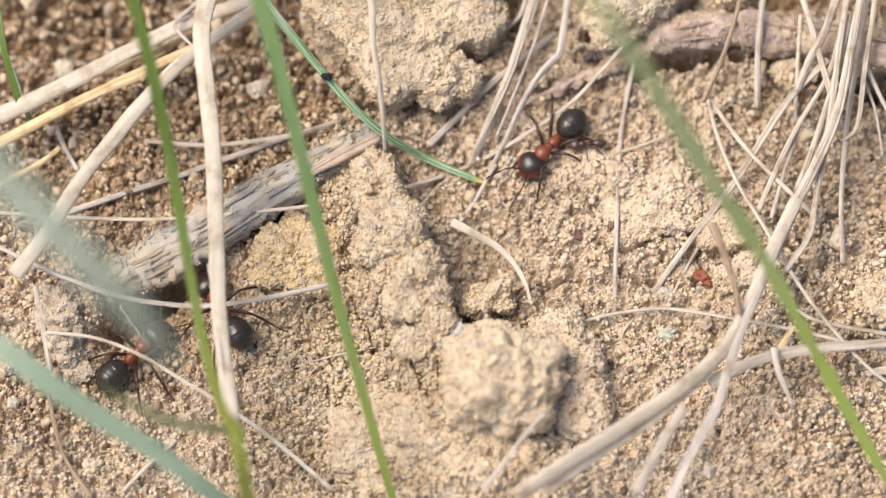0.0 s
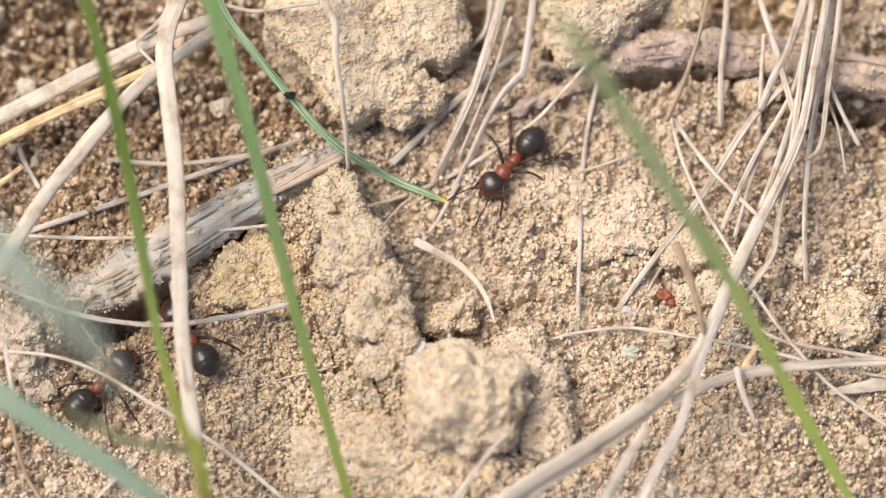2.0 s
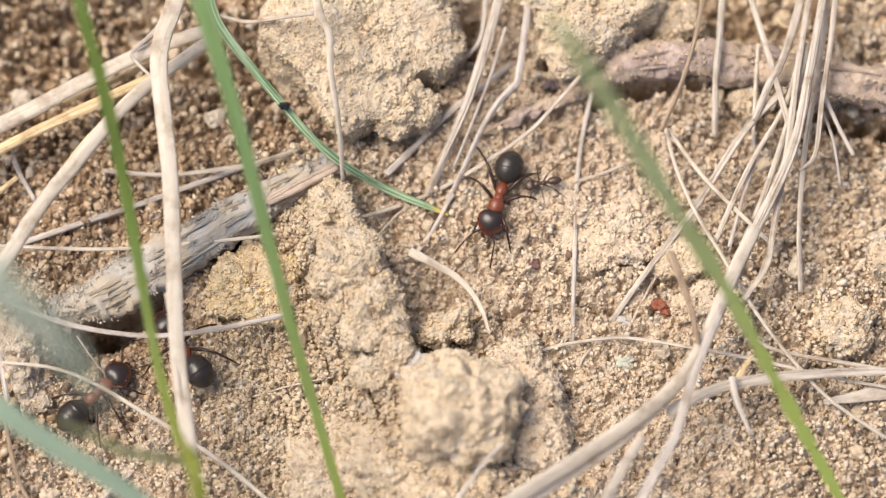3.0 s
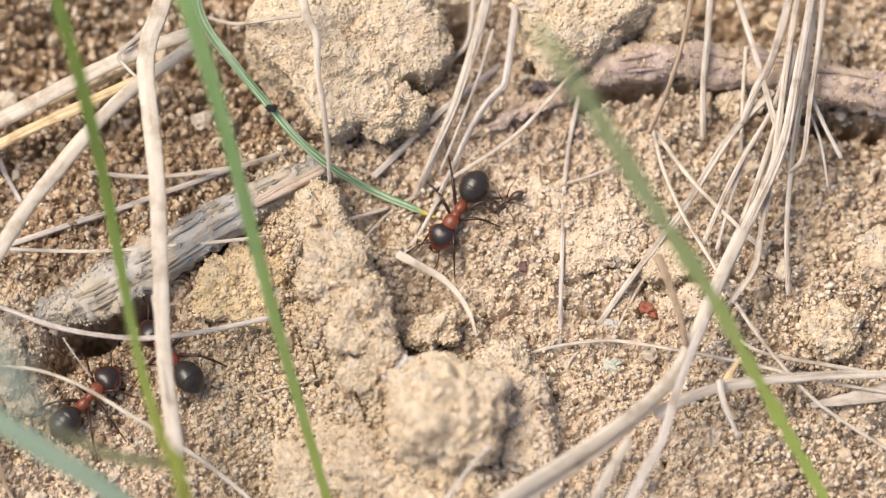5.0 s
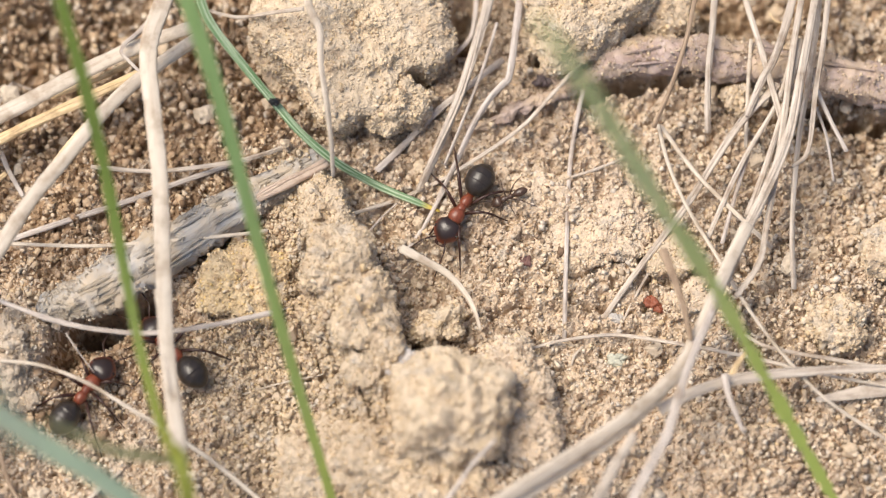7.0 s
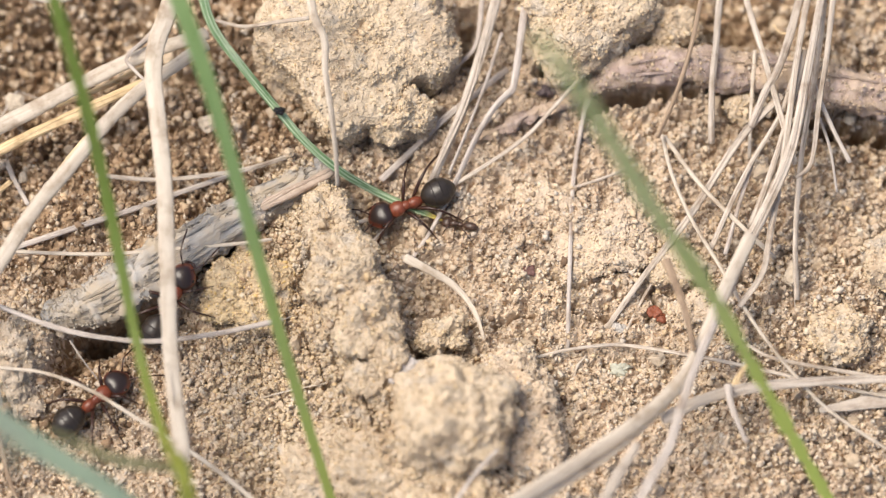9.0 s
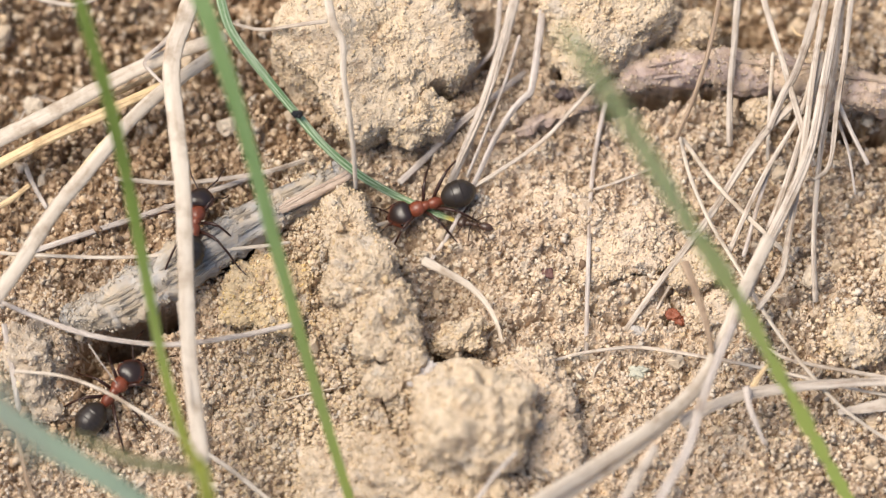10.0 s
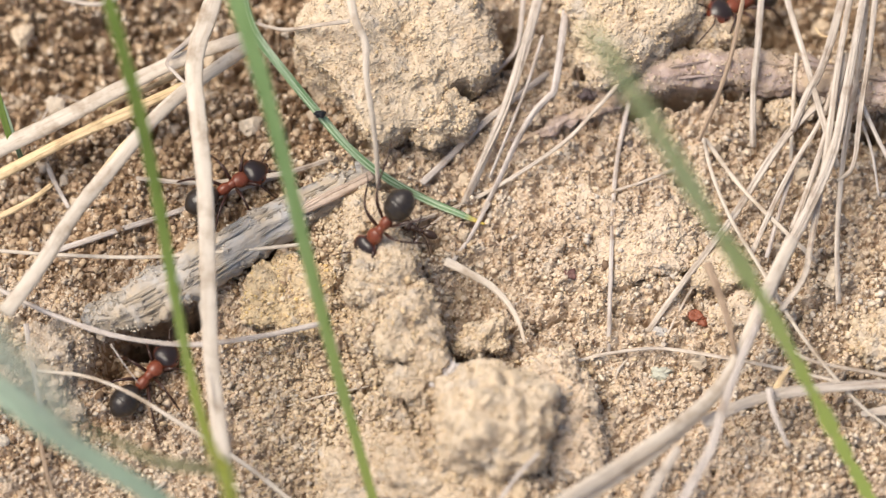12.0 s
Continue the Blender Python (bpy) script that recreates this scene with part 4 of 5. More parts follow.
stem(T5, YELLOW, [(24.4, -12.55, 5), (25.11, -11.16, 5.2), (25.95, -9.98, 5)], 0.7, 0.3, 0.3)
stem(T3, GREY, [(24.07, -12.23, 6.4), (24.35, -14.15, 6.4), (25.51, -17.01, 6)], 0.7, 0.4, 0.5)
stem(T3, GREY, [(23.36, -6.6, 8.5), (21.63, -10.6, 9), (20.15, -14.57, 9.5), (18.92, -18.44, 9.8), (16.56, -22.71, 10), (15.16, -25.97, 10)], 0.6, 1.0, 0.4)
stem(T1, PALE, [(16.41, -18.26, 10), (14.52, -21.44, 10.5), (12.42, -25.53, 11)], 0.8, 1.0, 0.4)
stem(T3, BROWN, [(19.09, -2.06, 8), (19.94, -4.66, 8.5), (20.67, -7.08, 8.5), (21.25, -9.82, 8)], 0.8, 0.5, 0.4)
stem(T2, GREY, [(0.27, -24.02, 6), (2.1, -21.93, 7), (3.56, -20.07, 8), (5.3, -18.29, 8.4)], 0.5, 0.3, 0.4)
stem(T2, CREAM, [(-15.48, -12.1, 0.24), (-12.41, -11.34, 0.82), (-8.65, -10.59, 1.11)], 0.17, 0.15)
stem(T3, BROWN, [(-35.83, -14.68, 1.42), (-35.08, -17.8, 2.23), (-34.17, -20.41, 1.19), (-31.98, -23.52, 1.19)], 0.36, 0.4)
stem(T1, CREAM, [(-29.51, -22.85, 0.44), (-27.38, -20.87, 1.49), (-25.37, -18.54, -0.06)], 0.35, 0.4)
stem(T2, CREAM, [(11.76, -9.82, -0.19), (12.07, -8.93, 0.47), (12.81, -7.91, 0.02)], 0.2, 0.2)
stem(T3, GREY, [(-37.16, -5.55, 2), (-36.36, -9.17, 2.6), (-35.62, -12.95, 2.2)], 0.55, 0.5)
stem(T3, GREY, [(4.25, 24.46, 3), (3.95, 20.48, 2.6), (3.42, 18.57, 2.2), (1.49, 16.92, 1.4)], 0.5, 0.4)
ROOTLET = stem("tiny forked white rootlet", CREAM, [(15.04, 19.1, 0.82), (15.11, 17.76, 0.95), (15.41, 16.94, 0.39)], 0.24, 0.18)
stem("tiny forked white rootlet", CREAM, [(15.11, 17.76, 0.95), (14.76, 16.81, 0.87)], 0.18, 0.16, name="fork", onto=ROOTLET)
stem(T2, PALE, [(-18.67, 20.55, 4), (-15.91, 19.14, 6), (-12.93, 18.37, 9), (-10.33, 18.57, 9.4)], 0.3, 0.4)
stem(T1, PALE, [(-40.76, 24.46, 3), (-35.85, 23.16, 3.4), (-31.49, 22.49, 3.4), (-27.73, 24.99, 3)], 0.5, 0.4)
stem(T3, GREY, [(-36.16, 9.23, 0.47), (-35.34, 7.31, 0.87), (-34.05, 4.95, 1.12)], 0.5, 0.4)
stem(T5, YELLOW, [(-40.51, 3.26, 2.4), (-37.23, 4.95, 2.6), (-35.4, 6.52, 2.4)], 0.6, 0.5)
stem(T2, GREY, [(-29.9, -7.76, 3.6), (-28.96, -9.11, 3.2), (-27.59, -10.76, 2.2)], 0.15, 0.1)


# ---- green grass ----
def blade(label, mat, pts, widths, flat=0.16, keel=0.25, name="grass_blade", samples=44, tooth=0.02, onto=None):
    c = np.array(pts[-1])
    loc = [tuple(np.array(p) - c) for p in pts]
    COUNT[0] += 1
    d = sweep(loc, [w / 2 for w in widths], flat, 12, samples, 0.1, 3, tooth, 0.4, COUNT[0], keel)
    ob = new(name, mesh_of(name, d[0], d[1], mat, d[2]))
    ob.location = c * MM
    if onto:
        ob.parent, ob.location = onto, ob.location - onto.location
        return tagged(ob, label)
    if samples > 40:
        rib = spline(loc, 30)
        lift = np.interp(np.linspace(0, 1, 30), np.linspace(0, 1, len(widths)), widths)[:, None] * np.array([0.01, -0.05, 0.20]) * (flat + keel)
        part("midrib", sweep(list(map(tuple, rib + lift)), [w * 0.07 for w in widths], 0.8, 6, 44, 0.0, 3, 0.05, 0.0, COUNT[0]), mat, ob)
    return tagged(ob, label, "grass blade", "living grass")


BLADE_TALL = blade("tall arching green grass blade", GREEN, [(-19.62, 14.11, 32), (-17.89, 9.71, 30), (-16.2, 4.74, 27), (-14.53, -0.88, 23), (-13.06, -6.13, 19), (-11.34, -11.93, 15), (-9.6, -17.36, 11), (-7.6, -23.57, 7), (-6.05, -28, 3)], [1.6, 1.45, 1.3, 1.15, 1.07, 1.0, 0.9, 0.8, 0.7], samples=120, tooth=0.06)
BLADE_LIME = blade("slender lime green grass blade", LIME, [(-28.53, 13.7, 33), (-27.37, 9.71, 30), (-26.03, 5.11, 26), (-24.85, -0.19, 21), (-23.56, -7.22, 18), (-22.23, -13.93, 17), (-20.34, -20.79, 20), (-18.87, -24.41, 25), (-18.05, -28.34, 23), (-17.73, -31.1, 16), (-18.08, -34.37, 0)], [0.9, 1.05, 1.08, 1.0, 0.9, 0.8, 0.8, 1.1, 1.3, 1.3, 1.3], samples=120, tooth=0.12)
BLADE_RIGHT = blade("green grass blade with a pale drooping tip", PALEGREEN, [(7.95, -2.44, 62), (10.3, -3.49, 56), (13.47, -4.88, 47), (17.73, -7.64, 36), (22.17, -10.69, 26), (26.18, -15.16, 18), (29.7, -19.51, 12), (32.99, -23.81, 7), (35.89, -27.76, 2)], [0.9, 1.25, 1.35, 1.3, 1.25, 1.2, 1.1, 0.95, 0.8], samples=84, tooth=0.36)
BLADE_LOW = blade("broad blue-green grass blade out of focus", BLUEGREEN, [(-40.39, -16.9, 30), (-36.02, -19.35, 30), (-32.63, -21.73, 29), (-28.91, -23.84, 27), (-25.16, -25.74, 25), (-20.99, -28.31, 22), (-16.09, -30.86, 15), (-10.34, -32.96, 0)], [1.9, 1.9, 1.85, 1.75, 1.6, 1.5, 1.4, 1.2])
BLADE_BLUR = blade("blue-green grass blade tip swaying close to the lens", WHITEGREEN, [(-101.32, 22.54, 0), (-67.34, 7.61, 40), (-39.18, -16.81, 86), (-33.99, -20.95, 84), (-29.73, -24.46, 80), (-26.11, -27.31, 76), (-23.53, -29.12, 72), (-20.85, -31.68, 67)], [2.2, 2.4, 2.5, 2.6, 2.6, 2.4, 2.0, 0.5])
blade("olive side leaf of a green stem", OLIVE, [(-28.27, -23.57, 34), (-26, -23.92, 31), (-23.67, -24.33, 28), (-21.32, -24.05, 25), (-19.2, -23.33, 21)], [0.3, 0.7, 0.85, 0.9, 0.9], name="side_leaf", onto=BLADE_LIME)
blade("swollen olive node of the stem", OLIVE, [(-19.39, -22.26, 20.4), (-19.02, -23.33, 21), (-18.76, -24.43, 21.4)], [1.0, 1.6, 1.1], 0.9, 0.0, "node", 12, onto=BLADE_LIME)
blade("thin striped green blade with a yellow tip", NEEDLE, [(-19.36, 20.4, 13), (-18.21, 16.98, 11.5), (-15.68, 14.03, 9.4), (-12.81, 11.02, 7.4), (-10.56, 8.7, 6.2), (-7.76, 6.83, 4.4), (-4.49, 5.97, 1.1), (-1.14, 4.53, 0.87), (0.91, 3.72, 0.73)], [0.85, 0.8, 0.76, 0.74, 0.74, 0.76, 0.76, 0.68, 0.22], 0.4, 0.1)
blade("yellow-green young grass blade", LIME, [(-40.67, 18.36, 8), (-39.9, 13.68, 7), (-38.53, 8.88, 5)], [0.5, 0.6, 0.6])
blade("yellow-green young grass blade", NEEDLE, [(-41.57, 17.1, 6), (-39.62, 12.91, 5), (-37.77, 8.08, 3)], [0.4, 0.5, 0.5])

# ---- small bits ----
def bit(name, label, centre, half, seed, mat, category, turn=0, rough=0.42):
    ob = clod(name, label, centre, half, seed, turn, 0, rough, 5, 2.8, 0, 0.1, mat)
    return tagged(ob, label, category)


def plain(name, c1, c2, rough):
    return shell_material(name, c1, c2, rough)


bit("seed", "small rust-red seed husk on sand", (18.68, -4.22, 0.1), (0.85, 0.5, 0.4), 21, plain("rust_husk", (0.27, 0.085, 0.04), (0.19, 0.05, 0.025), 0.6), "seed", -28)
bit("dark_knot", "black crusty dropping on a grass blade", (-12.74, 10.85, 8), (0.42, 0.34, 0.3), 22, ANT_EYE, "dropping")
bit("pale_chip", "pale greenish mineral chip", (15.49, -9.17, -0.03), (0.75, 0.5, 0.35), 23, plain("green_mineral", (0.50, 0.50, 0.41), (0.40, 0.39, 0.31), 0.7), "stone chip")
bit("pale_chip", "dull grey mineral chip", (15.56, -5.42, -0.34), (0.6, 0.45, 0.4), 24, plain("grey_mineral", (0.48, 0.44, 0.40), (0.34, 0.31, 0.28), 0.5), "stone chip")
bit("pale_chip", "white powdery crust on the bank", (-2.3, -10.5, 4.3), (1.3, 1.2, 0.7), 25, plain("white_crust", (0.53, 0.50, 0.49), (0.46, 0.41, 0.37), 0.8), "crust")
bit("dark_chip", "dark purple-brown soil chip", (9.7, 15.6, 0.25), (0.8, 0.6, 0.4), 26, plain("purple_chip", (0.09, 0.065, 0.07), (0.06, 0.045, 0.045), 0.6), "soil chip")
bit("dark_chip", "dark purple-brown soil chip", (13.05, 11.02, -0.27), (0.75, 0.6, 0.35), 27, plain("dark_chip", (0.13, 0.10, 0.09), (0.09, 0.07, 0.06), 0.7), "soil chip")
bit("dark_chip", "dark reddish soil chip", (8.02, -0.75, 0.93), (0.5, 0.4, 0.3), 28, plain("red_chip", (0.17, 0.08, 0.07), (0.12, 0.06, 0.05), 0.7), "soil chip")
bit("pale_stone", "rounded pale sand pebble", (-32.19, -20.48, -0.01), (0.7, 0.65, 0.45), 29, PEBBLE, "pebble")


def scatter_pebbles():
    """Crumbs and pebbles that can be told apart, thickest where the soil is coarse."""
    rnd = np.random.RandomState(5)
    meshes = []
    for i in range(10):
        bm = bmesh.new()
        bmesh.ops.create_icosphere(bm, subdivisions=3, radius=1)
        off = Vector(rnd.uniform(-40, 40, 3))
        stretch = rnd.uniform(0.7, 1.25, 3)
        planes = [(Vector(rnd.normal(size=3)).normalized(), rnd.uniform(0.5, 0.85)) for q in range(9)]
        for v in bm.verts:
            p = v.co.normalized()
            cell = noise.cell_vector(p * 1.9 + off)
            d = 1.0 + 0.30 * noise.noise(p * 1.4 + off) + 0.22 * noise.noise(p * 3.4 - off) + 0.14 * noise.noise(p * 6.5 + off) + 0.10 * (cell.x - 0.5)
            v.co = Vector((p.x * stretch[0], p.y * stretch[1], p.z * stretch[2])) * d
            for way, cut in planes:
                over = v.co.dot(way) - cut
                if over > 0:
                    v.co -= way * over
            v.co *= MM
        me = bpy.data.meshes.new("pebble")
        bm.to_mesh(me)
        bm.free()
        me.materials.append(PEBBLE)
        meshes.append(me)
    made = 0
    while made < 200:
        x, y = rnd.uniform(-40, 40), rnd.uniform(-24, 27)
        if rnd.rand() > 0.12 + 0.9 * float(coarseness(x, y)):
            continue
        r = float(np.clip(np.exp(rnd.normal(math.log(0.50), 0.30)), 0.3, 0.85)) * (0.75 + 0.35 * float(coarseness(x, y)))
        z = float(terrain(x, y))
        ob = new("pebble", meshes[made % 10])
        ob.matrix_basis = pose(x * MM, y * MM, (z + 0.12 * r) * MM, *rnd.uniform(0, 360, 3)) @ Matrix.Scale(r, 4)
        tagged(ob, "angular tan crumb of sandy soil", "pebble", "coarse crumbs")
        made += 1


scatter_pebbles()


# ---- ants ----
LEG_BASE = {"fore": (1.35, 0.34), "middle": (0.55, 0.40), "hind": (-0.25, 0.36)}


def leg_geometry(length, height, k, rise):
    """Femur, tibia and tarsus of a leg that points along x from its hip, height mm over the soil."""
    knee = (0.42 * length, 0, rise)
    ankle = (0.78 * length, 0, -height * 0.55)
    toe = (length, 0, -height + 0.06)
    femur = sweep([(0, 0, 0), (0.10 * length, 0, rise * 0.45), (0.27 * length, 0, rise * 0.95), knee], [0.12 * k, 0.165 * k, 0.16 * k, 0.10 * k], 1, 8, 9)
    tibia = sweep([knee, (0.6 * length, 0, rise * 0.35), ankle], [0.095 * k, 0.11 * k, 0.07 * k], 1, 8, 7)
    tarsus = sweep([ankle, (0.88 * length, 0, -height * 0.85), toe], [0.06 * k, 0.055 * k, 0.04 * k], 1, 6, 6)
    return femur, tibia, tarsus


def ant(label, k, legs, feelers, shells, plump=1.0):
    """An ant in mm times k, its head towards x. legs: (pair, side, length, angle, rise); feelers: (side, scape angle, funiculus angle)."""
    red, head_mat, gaster_mat, leg_mat = shells
    body = new("ant")
    tagged(body, label, "ant", "wood ants")
    hip = 1.25 * k

    def thorax_shape(p):
        x = p[0]
        w = 1.0 - 0.28 * math.exp(-((x + 0.12) / 0.22) ** 2) + 0.12 * math.exp(-((x - 0.55) / 0.3) ** 2)
        return np.array([x, p[1] * w, p[2] * w + 0.12 * math.exp(-((x - 0.35) / 0.4) ** 2)])

    def head_shape(p):
        x = p[0]
        w = 1.0 + 0.16 * (-x) - 0.22 * max(x, 0) ** 2
        return np.array([x * (1 - 0.10 * math.exp(-(p[1] / 0.3) ** 2) * (x < 0)), p[1] * w, p[2]])

    def gaster_shape(p):
        x, s = p[0], 1.0
        for fore, aft in ((1.0, 0.35), (0.35, -0.12), (-0.12, -0.52), (-0.52, -0.8), (-0.8, -1.0)):
            if aft <= x <= fore:
                s += 0.045 * ((fore - x) / (fore - aft)) ** 2 - 0.02
        taper = 1.0 - 0.10 * max(x, 0) ** 2 - 0.42 * max(-x - 0.25, 0) ** 2
        return np.array([x, p[1] * s * taper, p[2] * s * taper])

    def placed(d, at, tilt=0.0):
        c, s = math.cos(tilt), math.sin(tilt)
        v = d[0] * k
        v = np.stack([v[:, 0] * c + v[:, 2] * s, v[:, 1], -v[:, 0] * s + v[:, 2] * c], -1)
        return v + np.array(at) * k, d[1], d[2]

    part("mesosoma", placed(blob(1.60, 0.47, 0.54, 20, 28, thorax_shape), (0.52, 0, 1.62), 0.05), red, body, label="rust-red thorax")
    part("pronotum", placed(blob(0.86, 0.72, 0.58, 20, 16), (1.22, 0, 1.72), 0.25), red, body)
    part("mesonotum", placed(blob(0.66, 0.43, 0.42, 16, 12), (0.52, 0, 1.80), 0.1), red, body)
    part("propodeum", placed(blob(0.76, 0.53, 0.56, 18, 14), (-0.42, 0, 1.64), -0.15), red, body)
    part("petiole", placed(blob(0.18, 0.40, 0.50, 12, 10), (-1.16, 0, 1.64)), red, body)
    part("waist", placed(blob(0.36, 0.20, 0.20, 10, 8), (-1.36, 0, 1.46)), red, body)
    part("gaster", placed(blob(1.62, 1.28 * plump, 1.14 * plump, 32, 84, gaster_shape), (-2.66, 0, 1.85), -0.08), gaster_mat, body, label="dark grey-black segmented gaster")
    part("neck", placed(blob(0.30, 0.20, 0.20, 10, 8), (2.02, 0, 1.66)), red, body)
    head = part("head", placed(blob(1.20, 1.22, 0.72, 26, 22, head_shape), (0, 0, 0), 0.42), head_mat, body, pose(2.80 * k * MM, 0, 1.62 * k * MM), "glossy head, dark above and rust-red below")
    for s in (-1, 1):
        part("eye", placed(blob(0.20, 0.12, 0.16, 10, 8), (0.02, s * 1.04, 0.28)), ANT_EYE, head)
        part("mandible", placed(sweep([(0.72, s * 0.38, -0.34), (1.12, s * 0.34, -0.55), (1.28, s * 0.05, -0.62)], [0.17, 0.16, 0.05], 0.6, 8, 8), (0, 0, 0)), leg_mat, head)
    for s, a, b2 in feelers:
        u = np.array([math.cos(radians(a)), s * math.sin(radians(a)), 0])
        w = np.array([math.cos(radians(b2)), s * math.sin(radians(b2)), 0])
        p0 = np.array([0.62, s * 0.26, 0.02])
        p1 = p0 + u * 1.45 + np.array([0, 0, 0.35])
        ant_part = part("antenna", placed(sweep([p0, (p0 + p1) / 2 + np.array([0, 0, 0.1]), p1], [0.055, 0.065, 0.07], 1, 7, 8), (0, 0, 0)), leg_mat, head)
        p2 = p1 + w * 1.0 + np.array([0, 0, -0.45])
        p3 = p1 + w * 1.9 + np.array([0, 0, -1.25])
        part("funiculus", placed(sweep([p1, p2, p3], [0.055, 0.065, 0.07], 1, 7, 10), (0, 0, 0)), leg_mat, ant_part)
    made = []
    for pair, s, length, angle, rise in legs:
        bx, by = LEG_BASE[pair]
        femur, tibia, tarsus = leg_geometry(length * k, hip, k, rise * k)
        leg = part("leg", femur, leg_mat, body, pose(bx * k * MM, s * by * k * MM, hip * MM, 0, 0, s * angle))
        part("tibia", tibia, leg_mat, leg)
        part("tarsus", tarsus, leg_mat, leg)
        made.append((leg, pair, s, bx * k, s * by * k, hip, s * angle))
    return body, made


WOOD = (ANT_RED, ANT_HEAD, ANT_GASTER, ANT_LEG)
SMALL = (ANT_BROWN, ANT_BROWN, ANT_BROWN, ANT_BROWN)
STANCE = [("fore", 1, 3.4, 52, 0.9), ("fore", -1, 3.4, 48, 0.9), ("middle", 1, 4.3, 96, 1.0), ("middle", -1, 4.3, 92, 1.0), ("hind", 1, 5.6, 142, 1.1), ("hind", -1, 5.6, 138, 1.1)]
ANT_MAIN = ant("red and black wood ant with a small ant on its leg", 0.96,
               [("fore", 1, 4.6, 34, 0.9), ("fore", -1, 3.2, 22, 0.9), ("middle", 1, 4.2, 118, 0.8), ("middle", -1, 4.7, 116, 1.0), ("hind", 1, 5.0, 146, 0.9), ("hind", -1, 6.9, 140, 1.3)],
               [(1, 28, 8), (-1, 42, 30)], WOOD)
ANT_BACK = ant("red and black wood ant climbing from soil to root", 0.96, STANCE, [(1, 35, 20), (-1, 40, 10)], WOOD)
ANT_LOW = ant("red and black wood ant beside a thin dry stem", 0.96,
              [("fore", 1, 3.2, 60, 0.9), ("fore", -1, 3.2, 50, 0.9), ("middle", 1, 3.8, 100, 1.0), ("middle", -1, 4.4, 100, 1.0), ("hind", 1, 5.0, 140, 1.1), ("hind", -1, 5.8, 128, 1.1)],
              [(1, 45, 15), (-1, 35, 25)], WOOD)
ANT_FAR = ant("red and black wood ant behind a soil clod", 0.96, STANCE, [(1, 40, 20), (-1, 40, 20)], WOOD)
ANT_TINY = ant("tiny dark brown ant clinging to a wood ant's leg", 0.40, STANCE, [(1, 40, 15), (-1, 30, 25)], SMALL, 0.72)


# ---- movement ----
def travel(body, rows):
    walk(body, [(t, pose(x * MM, y * MM, z * MM, 0, -tip, a)) for t, x, y, z, a, tip in rows])


def gait(made, spells):
    """Swing the legs while the ant walks: spells of (from, to, swing in degrees, steps a second)."""
    for i, (leg, pair, s, x, y, z, angle) in enumerate(made):
        lead = 0.5 if (pair == "middle") == (s > 0) else 0.0
        rows, t = [], 0.0
        while t < 12.001:
            swing = 0.0
            for t0, t1, amp, rate in spells:
                if t0 <= t <= t1:
                    ease = min(1.0, (t - t0) / 0.2, (t1 - t) / 0.2)
                    swing = amp * ease * math.sin(2 * math.pi * ((t - t0) * rate + lead))
            rows.append((t, pose(x * MM, y * MM, z * MM, 0, 0, angle + s * swing)))
            t += 0.1
        walk(leg, rows)


def sway(ob, base, rows):
    """Turn a blade about its foot: rows of (time, degrees)."""
    foot = Vector(base) * MM
    arm = ob.location - foot
    walk(ob, [(t, pose(*(foot + Matrix.Rotation(radians(a), 3, "Z") @ arm), 0, 0, a)) for t, a in rows])


